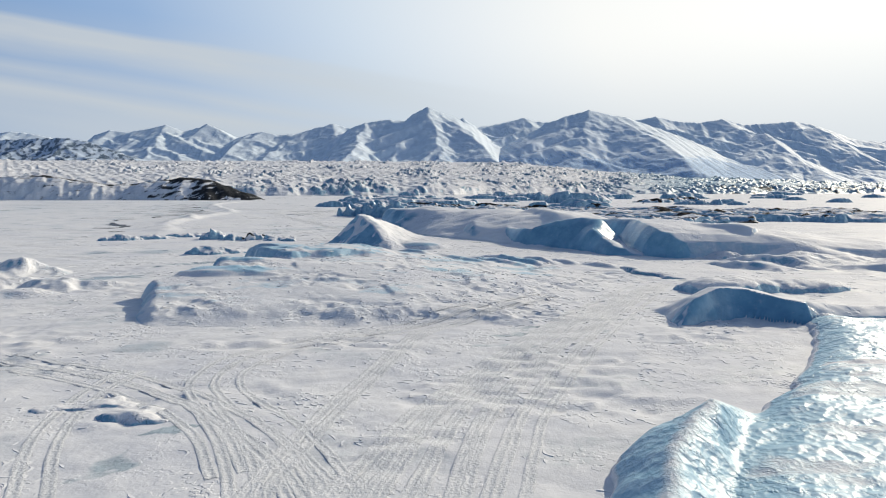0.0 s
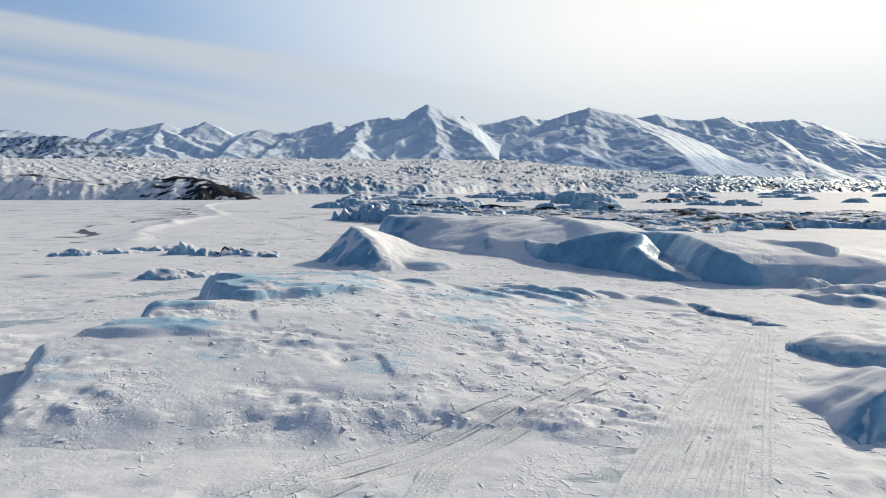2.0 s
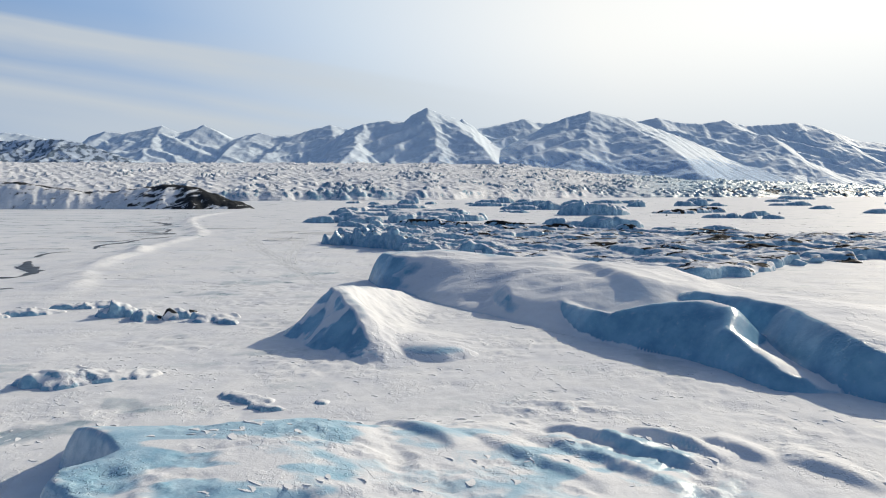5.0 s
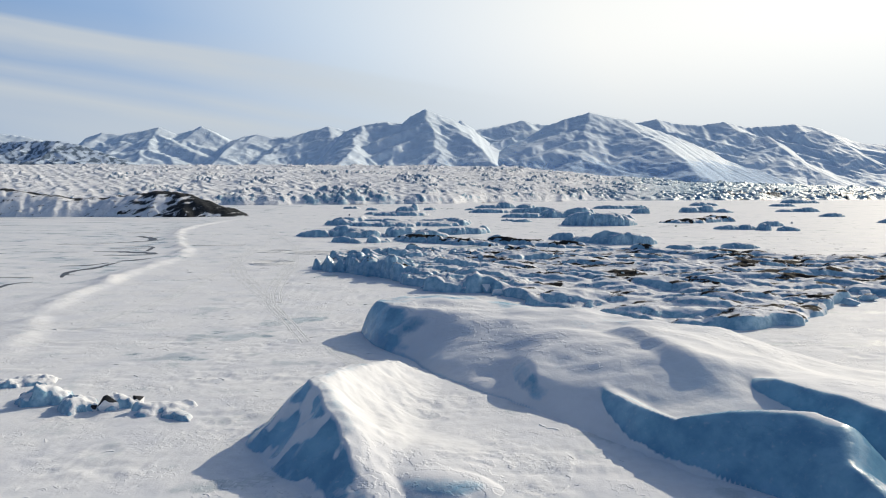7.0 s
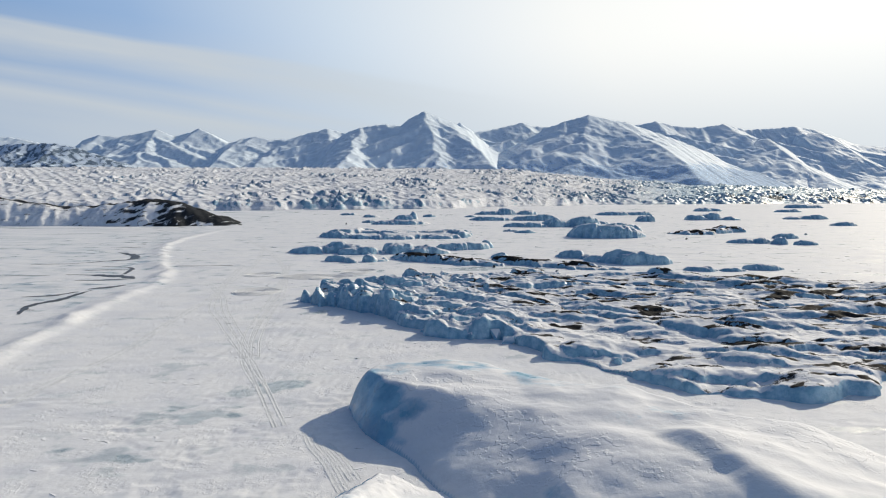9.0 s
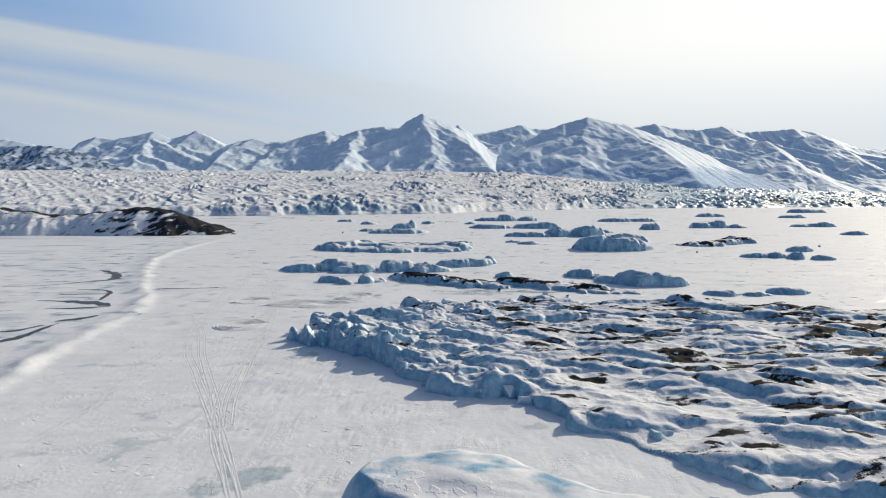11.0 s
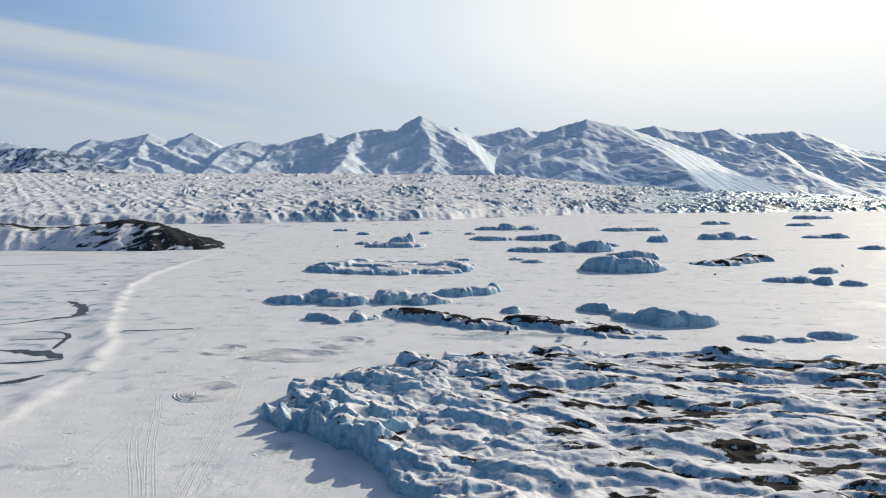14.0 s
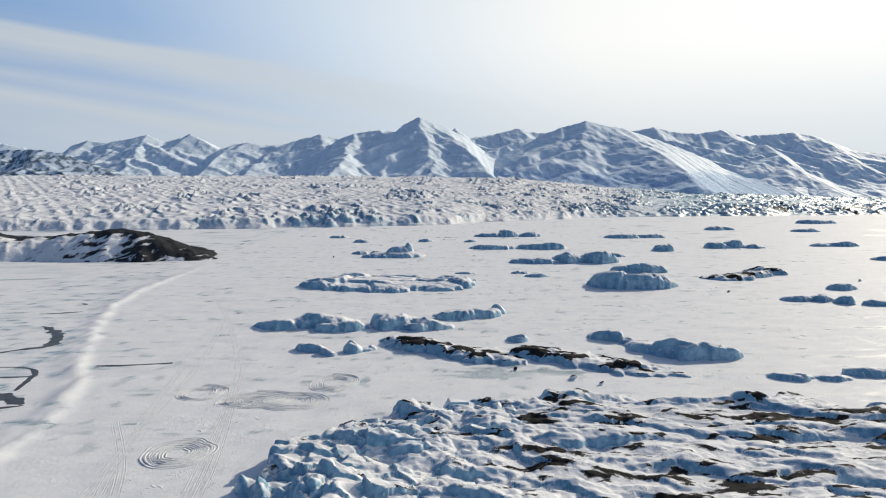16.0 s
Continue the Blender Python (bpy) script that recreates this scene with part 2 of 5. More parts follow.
def soften(a, n):
    """A box blur over n cells either way."""
    for axis in (0, 1):
        c = np.cumsum(np.pad(a, [(n + 1, n) if k == axis else (0, 0) for k in (0, 1)], mode="edge"), axis)
        size = a.shape[axis]
        a = (np.take(c, np.arange(2 * n + 1, 2 * n + 1 + size), axis) - np.take(c, np.arange(size), axis)) / (2 * n + 1)
    return a


def laid_thing(name, x, y, z, keep, ice, dirt, mat, origin):
    """A body of ice as one thing: the snow on it, its bare ice and its gravel are parts that meet edge to edge."""
    gx = np.gradient(z, axis=1) / np.gradient(x, axis=1)
    gy = np.gradient(z, axis=0) / np.gradient(y, axis=0)
    up = np.stack([-gx, -gy, np.ones(z.shape)], -1)
    up = (up / np.linalg.norm(up, axis=-1, keepdims=True)).reshape(-1, 3)
    idx = np.arange(z.size).reshape(z.shape)
    quads = np.stack([idx[:-1, :-1], idx[:-1, 1:], idx[1:, 1:], idx[1:, :-1]], -1)
    within = keep[:-1, :-1] | keep[:-1, 1:] | keep[1:, 1:] | keep[1:, :-1]
    least = max(50, 0.012 * within.sum())
    left, pieces = within.copy(), []
    for k, wanted in ((2, soften(dirt, 3)[:-1, :-1] > 0.45), (1, soften(ice, 3)[:-1, :-1] > 0.42)):
        patch = islands(wanted & left)
        size = np.bincount(patch.ravel())
        for n in [n for n in np.argsort(-size) if n and size[n] >= least][:12]:
            pieces.append((k, patch == n))
            left &= patch != n
    patch = islands(left)
    size = np.bincount(patch.ravel())
    order = [n for n in np.argsort(-size) if n and size[n]]
    for n in order:
        if size[n] >= least or not pieces:
            pieces.append((0, patch == n))
        else:
            rows, cols = np.nonzero(patch == n)
            r0, r1, c0, c1 = max(rows.min() - 1, 0), rows.max() + 2, max(cols.min() - 1, 0), cols.max() + 2
            near = [m[r0:r1, c0:c1].sum() for _, m in pieces]
            pieces[int(np.argmax(near))][1][rows, cols] = True
    co = np.stack([x, y, z], -1).reshape(-1, 3) - np.array(origin)
    thing = new(name)
    thing.location = origin
    for k, mask in pieces:
        title, own = ("snow_cover", "ice_wall", "gravel_cover")[k], quads[mask]
        used, flat = np.unique(own, return_inverse=True)
        own = flat.reshape(-1, 4)
        me = bpy.data.meshes.new(title)
        me.vertices.add(len(used))
        me.vertices.foreach_set("co", co[used].astype(np.float32).ravel())
        me.loops.add(own.size)
        me.loops.foreach_set("vertex_index", own.astype(np.int32).ravel())
        me.polygons.add(len(own))
        me.polygons.foreach_set("loop_start", np.arange(0, own.size, 4, dtype=np.int32))
        me.polygons.foreach_set("use_smooth", np.ones(len(own), bool))
        for key, arr in (("ice", ice), ("dirt", dirt)):
            layer = me.attributes.new(key, "FLOAT", "POINT")
            layer.data.foreach_set("value", arr.ravel()[used].astype(np.float32))
        me.update(calc_edges=True)
        me.normals_split_custom_set_from_vertices(up[used].astype(np.float32))
        me.materials.append(mat)
        piece = new(title, me)
        piece.parent = thing
        tagged(piece, ("wind-packed white snow", "bare blue ice", "dark gravel frozen into the ice")[k])
    return thing


def slope_of(z, x, y):
    """Steepness of a regular patch."""
    gy, gx = np.gradient(z)
    dx = np.abs(np.gradient(x, axis=1)) + 1e-9
    dy = np.abs(np.gradient(y, axis=0)) + 1e-9
    return np.hypot(gx / dx, gy / dy)


def spread(keys):
    """Spacing that changes along an axis: (start, step), ..., (end,)."""
    out, pos = [], keys[0][0]
    for (a, step), nxt in zip(keys[:-1], keys[1:]):
        n = max(1, round((nxt[0] - a) / step))
        out += list(np.linspace(a, nxt[0], n, endpoint=False))
    return np.array(out + [keys[-1][0]])


# ---------------------------------------------------------------- the frozen lake
BANK = np.array([(-66, 120), (-74, 160), (-83, 187), (-97, 215), (-105, 255), (-111, 300), (-115, 338), (-123, 363), (-136, 387), (-155, 430), (-168, 458), (-190, 520), (-200, 570), (-206, 640), (-212, 717), (-230, 900)], float)


def bank_x(y):
    """The line of the snow bank along the old lake shore."""
    return np.interp(y, BANK[:, 1], BANK[:, 0]) + (2.2 * gnoise(y / 26, 0 * y, 3) + 1.8 * gnoise(y / 9, 0 * y, 4)) * smooth(120, 220, y)


def wave(x, y, length, turn, seed, lip=0.14, stretch=1.25):
    """Ice thrown up in broken waves: a steep face, then a long back; also gives how far behind the crest."""
    c, s = math.cos(radians(turn)), math.sin(radians(turn))
    wx = x + 0.55 * length * fbm(x / (1.6 * length), y / (1.6 * length), 3, seed)
    wy = y + 0.55 * length * fbm(x / (1.6 * length), y / (1.6 * length), 3, seed + 5)
    q = (wx * c + wy * s) / length
    n = np.floor(q)
    f = q - n
    along = (-wx * s + wy * c) / (stretch * length)
    gain = smooth(-0.28, 0.30, gnoise(along, n * 7.31, seed + 9))
    prof = np.where(f < lip, smooth(0, lip, f), (1 - np.clip((f - lip) / (1 - lip), 0, 1)) ** 1.3)
    return prof * gain, f


def slabs(x, y, size, seed, stretch=1.5, turn=0.0, tilt=0.55, dip=(0.25, 0.35), soft=30.0):
    """Broken tilted slabs: the height of each slab's top, the distance from its cracks, and a number of its own."""
    c, s = math.cos(radians(turn)), math.sin(radians(turn))
    wx = x + 0.22 * size * fbm(x / size, y / size, 3, seed + 1)
    wy = y + 0.22 * size * fbm(x / size, y / size, 3, seed + 2)
    u, v = (wx * c + wy * s) / (size * stretch), (-wx * s + wy * c) / size
    iu, iv = np.floor(u).astype(np.int64), np.floor(v).astype(np.int64)
    first, second = np.full(x.shape, 9.0), np.full(x.shape, 9.0)
    top, own, total = np.zeros(x.shape), np.zeros(x.shape), np.full(x.shape, 1e-12)
    for du in (-1, 0, 1):
        for dv in (-1, 0, 1):
            a, b = iu + du, iv + dv
            r = [_hash(a, b, seed + k) / 0x7FFFFFFF for k in range(5)]
            ox, oy = u - (a + 0.15 + 0.7 * r[0]), v - (b + 0.15 + 0.7 * r[1])
            d = np.hypot(ox, oy)
            h = 0.2 + 0.6 * r[2] + (tilt * (r[3] - 0.5) - dip[0]) * ox * stretch + (tilt * (r[4] - 0.5) - dip[1]) * oy
            near = d < first
            second = np.where(near, first, np.minimum(second, d))
            w = np.exp(-d * d * soft)
            top, total = top + w * h, total + w
            own = np.where(near, r[2] * 0.5 + r[4] * 0.5, own)
            first = np.where(near, d, first)
    return top / total, second - first, own


def lake_h(x, y):
    """Height of the lake's snow."""
    x, y = np.asarray(x, float), np.asarray(y, float)
    near = 1 - smooth(150, 420, np.hypot(x, y))
    h = 0.22 * fbm(x / 22, y / 16, 3, 11) + 0.05 * fbm(x / 2.3, y / 1.8, 3, 13) * near
    wind = x * 0.85 + y * 0.5, -x * 0.5 + y * 0.85
    h = h + 0.10 * fbm(wind[0] / 5.0, wind[1] / 1.8, 3, 21) * near
    plates = fbm(x / 3.1, y / 1.9, 3, 31) * 2.4
    step = np.floor(plates) + smooth(0.80, 1.0, plates - np.floor(plates))
    patchy = smooth(-0.05, 0.3, fbm(x / 14, y / 10, 2, 41))
    h = h + 0.11 * step * patchy * near
    h = h + 0.13 * fbm(x / 15 + y / 60, y / 6, 3, 15) * (1 - near) * (1 - smooth(700, 1100, y))
    off = x - bank_x(y)
    along = smooth(140, 230, y) * (1 - smooth(560, 760, y)) * (0.75 + 0.6 * gnoise(y / 17, 0 * y, 6))
    h = h + along * (1.6 * np.where(off > 0, np.exp(-(off / 2.2) ** 2), np.exp(-(off / 7.0) ** 2)) * (0.75 + 0.9 * fbm(x / 7, y / 13, 3, 5)) - 0.25 * smooth(2, -6, off) * (1 - smooth(-60, -120, off)))
    return h


GX = spread([(-6000, 300), (-1200, 30), (-300, 4), (-215, 1.6), (-55, 0.32), (45, 1.0), (120, 4), (400, 30), (1500, 300), (6000,)])
GY = spread([(-1500, 60), (0, 2), (14, 0.27), (80, 0.5), (200, 1.2), (340, 2.2), (560, 6), (1000, 25), (2200, 200), (5000,)])
GZ = lake_h(*np.meshgrid(GX, GY))


def ground_at(x, y):
    """Height of the ground sheet itself."""
    x, y = np.asarray(x, float), np.asarray(y, float)
    i, j = np.clip(np.searchsorted(GX, x) - 1, 0, len(GX) - 2), np.clip(np.searchsorted(GY, y) - 1, 0, len(GY) - 2)
    u, v = (x - GX[i]) / (GX[i + 1] - GX[i]), (y - GY[j]) / (GY[j + 1] - GY[j])
    return (GZ[j, i] * (1 - u) + GZ[j, i + 1] * u) * (1 - v) + (GZ[j + 1, i] * (1 - u) + GZ[j + 1, i + 1] * u) * v


def lake():
    x, y = np.meshgrid(GX, GY)
    z = GZ
    bare = smooth(0.16, 0.42, fbm(x / 9, y / 6, 3, 51)) * 0.34 + smooth(0.05, 0.3, fbm(x / 40, y / 26, 3, 52)) * 0.12
    worn = np.exp(-(((x - 12 - 0.62 * (y - 55)) / 4.5) ** 2 + ((y - 58) / 14) ** 2))
    bare = bare + 1.1 * worn * smooth(0.0, 0.25, fbm(x / 4.2, y / 2.0, 3, 53)) + smooth(180, 400, y) * (0.24 * smooth(0.02, 0.4, fbm(x / 60, y / 8, 4, 54)) + 0.14 * smooth(0.0, 0.35, fbm(x / 22 + y / 50, y / 12, 4, 55)))
    for cx, cy, rx, ry, turn, much in ((-50, 82, 13, 3.2, 38, 0.62), (-40, 102, 10, 3, 30, 0.5), (-58, 120, 12, 4, 25, 0.5), (-13.6, 30.4, 1.5, 0.9, 30, 0.95), (-14.6, 26, 1.4, 1.6, 20, 0.6), (16.5, 72.6, 2.6, 1.4, 20, 0.9), (13.4, 66.4, 2.2, 1.6, 10, 0.8), (19, 70, 2.6, 1.8, 30, 0.8), (11, 58, 3.2, 1.8, 40, 0.6), (20, 380, 26, 9, 0, 0.5), (-44, 190, 9, 5, 10, 0.5), (-36, 205, 8, 6, 20, 0.55), (-50, 176, 7, 4, 0, 0.45)):
        c, s = math.cos(radians(turn)), math.sin(radians(turn))
        u, v = ((x - cx) * c + (y - cy) * s) / rx, (-(x - cx) * s + (y - cy) * c) / ry
        bare = bare + much * smooth(1.1, 0.4, np.hypot(u, v) + 0.9 * fbm(x / (0.6 * rx), y / (0.6 * ry), 4, 56))
    off = x - bank_x(y)
    bare = bare + smooth(-2, -9, off) * 0.14 * smooth(100, 200, y)
    ob = new("ground", sheet_mesh("ground", x, y, z, ice=bare, mat=GROUND))
    return tagged(ob, "wind-packed white snow on a frozen lake with thin grey ice showing through", "snowfield", kind="structure")


lake()


# ---------------------------------------------------------------- icebergs
def blob_field(x, y, blobs, warp=1.0, wscale=6.0, seed=0, lee=0.0, drifted=False):
    """Heights of merged blobs: (cx, cy, rx, ry, turn, height, edge, tilt_x, tilt_y). A small edge makes a cliff."""
    wx = x + warp * fbm(x / wscale, y / wscale, 3, seed + 3)
    wy = y + warp * fbm(x / wscale, y / wscale, 3, seed + 7)
    out = np.full(x.shape, -50.0)
    for cx, cy, rx, ry, turn, h, edge, tx, ty in blobs:
        c, s = math.cos(radians(turn)), math.sin(radians(turn))
        u, v = ((wx - cx) * c + (wy - cy) * s) / rx, (-(wx - cx) * s + (wy - cy) * c) / ry
        d = np.hypot(u, v)
        ramp = np.clip((0.75 * (wx - cx) / rx + 0.65 * (wy - cy) / ry), 0, 1)
        k = np.clip((1 - d) / np.minimum(edge * (1 + lee * ramp), 1.0), 0, 1)
        swell = smooth(0, 1, k) if drifted else np.sqrt(1 - (1 - k) ** 2)
        z = h * swell * (1 + tx * u + ty * v) - np.maximum(d - 1, 0) * min(rx, ry) * 1.5 - 0.02
        m = 0.9 if drifted else 0.35
        hi = np.maximum(out, z)
        out = hi + np.maximum(m - np.abs(out - z), 0) ** 2 / (4 * m)
    return out


def berg(name, label, blobs, step, seed=0, warp=1.0, wscale=6.0, rough=0.25, rscale=3.0, ice=(0.7, 1.6), patch=0.0, base_ice=0.0, dirt=0.0, mat=None, group="", extra=None, steps=0.0, lee=0.0, facet=0.0, drifted=False, facing=False):
    """An iceberg frozen into the lake; ice: the steepness from which snow gives way to bare ice."""
    x0 = min(b[0] - max(b[2], b[3]) * 1.25 for b in blobs) - warp
    x1 = max(b[0] + max(b[2], b[3]) * 1.25 for b in blobs) + warp
    y0 = min(b[1] - max(b[2], b[3]) * 1.25 for b in blobs) - warp
    y1 = max(b[1] + max(b[2], b[3]) * 1.25 for b in blobs) + warp
    x, y = np.meshgrid(np.arange(x0, x1, step), np.arange(y0, y1, step))
    z = blob_field(x, y, blobs, warp, wscale, seed, lee, drifted)
    inside = smooth(-0.3, 1.0, z)
    z = z + inside * rough * (fbm(x / rscale, y / rscale, 4, seed + 20) * 1.4 + 0.35 * (ridged(x / rscale / 1.7, y / rscale / 1.7, 3, seed + 30) - 0.5))
    if facet:
        size = max(4.0, 0.8 * max(b[2] for b in blobs))
        t1, g1, _ = slabs(x, y, size, seed + 70, 1.4, 15, 1.2, (0.3, 0.45), 22.0)
        t2, g2, _ = slabs(x, y, size * 0.4, seed + 80, 1.3, -10, 1.2)
        z = np.where(z > 0, z * (1 - facet + facet * (0.25 + 1.0 * t1 + 0.3 * (t2 - 0.4))) - 0.05 * size * facet * smooth(0.1, 0, g1) * smooth(0, 1, z), z)
    if steps:
        q = fbm(x / rscale / 1.5, y / rscale / 2.2, 3, seed + 60) * 3
        z = z + inside * steps * (np.floor(q) + smooth(0.75, 1.0, q - np.floor(q)))
    bare = smooth(ice[0], ice[1], slope_of(z, x, y)) + base_ice + patch * smooth(0.0, 0.35, fbm(x / (rscale * 3), y / (rscale * 2.2), 3, seed + 40))
    # facing: bare ice kept to slopes turned from the sun, its blue deepening their shade
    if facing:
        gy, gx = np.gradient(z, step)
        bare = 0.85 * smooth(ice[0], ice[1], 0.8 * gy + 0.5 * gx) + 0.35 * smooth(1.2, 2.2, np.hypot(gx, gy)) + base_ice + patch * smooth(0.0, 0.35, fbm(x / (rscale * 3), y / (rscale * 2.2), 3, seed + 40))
    grime = np.zeros(x.shape) + 0.62 * max(0.0, dirt - 1.2) + dirt * smooth(-0.15, 0.3, fbm(x / (rscale * 1.6), y / (rscale * 1.1), 3, seed + 50)) * (1 - 0.6 * smooth(0.8, 1.6, slope_of(z, x, y)))
    if dirt > 1.2:
        grime = 0.8 * smooth(0.28, 0.5, 0.8 * z / z.max() + 0.75 * fbm(x / 11, y / 5, 4, seed + 55, 0.6)) * (1 - 0.5 * smooth(1.0, 1.8, slope_of(z, x, y)))
    if extra is not None:
        z, bare, grime = extra(x, y, z, bare, grime)
    z = z + lake_h(x, y) * (1 - smooth(0.5, 2.5, z))
    keep = z > lake_h(x, y) - 0.35
    at = (sum(b[0] for b in blobs) / len(blobs), sum(b[1] for b in blobs) / len(blobs), 0.0)
    ob = laid_thing(name, x, y, z, keep, bare, grime, mat or BERG, at)
    return tagged(ob, label, "iceberg", group)


def soft_max(a, b, m=0.8):
    return np.maximum(a, b) + np.maximum(m - np.abs(a - b), 0) ** 2 / (4 * m)


# the pyramid of ice with a long tail
def pyramid_shape(x, y, z, bare, grime):
    wx, wy = x + 0.6 * fbm(x / 5, y / 5, 3, 71), y + 0.6 * fbm(x / 5, y / 5, 3, 72)
    line = ((-10, 176, 0.1), (-14, 161, 3.4), (-18, 150, 5.6), (-19.7, 142.0, 6.7), (-15.4, 134.5, 5.0), (-12.8, 129.5, 2.3), (-9.5, 124.5, 0.1))
    best, h, side = np.full(x.shape, 1e9), np.zeros(x.shape), np.zeros(x.shape)
    for (ax, ay, ah), (bx, by, bh) in zip(line[:-1], line[1:]):
        ln = math.hypot(bx - ax, by - ay)
        tx, ty = (bx - ax) / ln, (by - ay) / ln
        t = np.clip(((wx - ax) * tx + (wy - ay) * ty) / ln, 0, 1)
        d = np.hypot(wx - ax - t * ln * tx, wy - ay - t * ln * ty)
        p = (wx - ax) * ty - (wy - ay) * tx
        near = d < best
        side, h = np.where(near, p, side), np.where(near, ah + (bh - ah) * t, h)
        best = np.minimum(best, d)
    wide = 2.4 + 0.66 * h
    face = h * (1 - np.clip(best / wide, 0, 1.3) ** 0.92)
    flat = np.clip(best - 1.0, 0, 99)
    back = h * np.exp(-(flat / (3.4 + 0.42 * h)) ** 1.5) - 0.02 * best
    peak = np.where(side > 0, face, back)
    peak = peak + (np.where(side > 0, 0.16, 0.35) * fbm(x / 4.0, y / 4.0, 3, 73) + 0.10 * fbm(x / 1.2, y / 1.2, 3, 75)) * smooth(0.2, 1.4, peak)
    lens = 1.7 * np.sqrt(np.clip(1 - ((wx + 4.6) / 5.6) ** 2 - ((wy - 128.6 + 0.12 * x) / 3.4) ** 2, 0, 1)) - 0.3
    drift = 1.5 * np.exp(-(((x + 8) / 9) ** 2 + ((y - 134) / 7) ** 2)) - 0.25
    z = np.maximum(z, soft_max(np.maximum(peak, lens), drift, 0.5) - 0.12)
    # shaded side: dark ice patches, and an overall blue tint that deepens its shade
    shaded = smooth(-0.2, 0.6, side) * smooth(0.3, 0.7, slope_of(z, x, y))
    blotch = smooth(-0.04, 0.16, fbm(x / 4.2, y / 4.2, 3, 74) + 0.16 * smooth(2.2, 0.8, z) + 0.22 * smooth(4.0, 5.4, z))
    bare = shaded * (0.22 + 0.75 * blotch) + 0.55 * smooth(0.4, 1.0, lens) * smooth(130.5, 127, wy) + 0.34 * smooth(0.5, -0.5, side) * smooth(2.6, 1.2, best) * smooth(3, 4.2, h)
    return z, bare, grime


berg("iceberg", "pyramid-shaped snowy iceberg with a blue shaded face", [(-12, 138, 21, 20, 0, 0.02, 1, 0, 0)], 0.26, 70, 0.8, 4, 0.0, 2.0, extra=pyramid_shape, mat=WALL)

# the great snow-covered berg: a dome, a whale-backed blue wall before it and a second wall behind that
def fold(x, y, line, rise, run, reach, seed):
    """A step along a line of points: steep on one side, long on the other."""
    best, out = np.full(x.shape, 1e9), np.zeros(x.shape)
    total = len(line) - 1
    for k, ((ax, ay), (bx, by)) in enumerate(zip(line[:-1], line[1:])):
        ln = math.hypot(bx - ax, by - ay)
        tx, ty = (bx - ax) / ln, (by - ay) / ln
        t = np.clip(((x - ax) * tx + (y - ay) * ty) / ln, 0, 1)
        d = np.hypot(x - ax - t * ln * tx, y - ay - t * ln * ty)
        p = (x - ax) * -ty + (y - ay) * tx + 0.5 * fbm(x / 6, y / 6, 2, seed)
        f = (k + t) / total
        h = rise * smooth(-0.15 * run, run, p) * np.exp(-(np.maximum(p - run, 0) / reach) ** 1.3) * smooth(0, 0.3, f) * smooth(1, 0.55, f)
        out = np.where(d < best, h, out)
        best = np.minimum(best, d)
    return out


def wall(x, y, foot, crest, keep, reach, seed, bulge=2.2):
    """A rounded wall along a foot line, with snow falling away behind it to a share of its height."""
    fy, fx = [p[1] for p in foot], [p[0] for p in foot]
    cy, ch = [p[0] for p in crest], [p[1] for p in crest]
    wy = y + 0.7 * fbm(x / 14, y / 14, 2, seed)
    s = (x - np.interp(y, fy, fx)) * 0.85 + 0.6 * fbm(x / 16, y / 16, 2, seed + 1)
    high = np.maximum(np.interp(wy, cy, ch), 0.01)
    run = 1.3 + 0.3 * high + bulge * np.maximum(high - 4.2, 0)
    up = np.clip(s / run, 0, 1)
    rise = np.sin(up * math.pi / 2) ** 0.85
    back = keep + (1 - keep) * (1 - smooth(0, reach, s - run))
    ends = smooth(cy[0], cy[0] + 1.6, wy) * smooth(cy[-1], cy[-1] - 6, wy)
    h = high * rise * back * np.sqrt(ends) - 2.0 * smooth(0.1, -0.8, s)
    return h, s / run


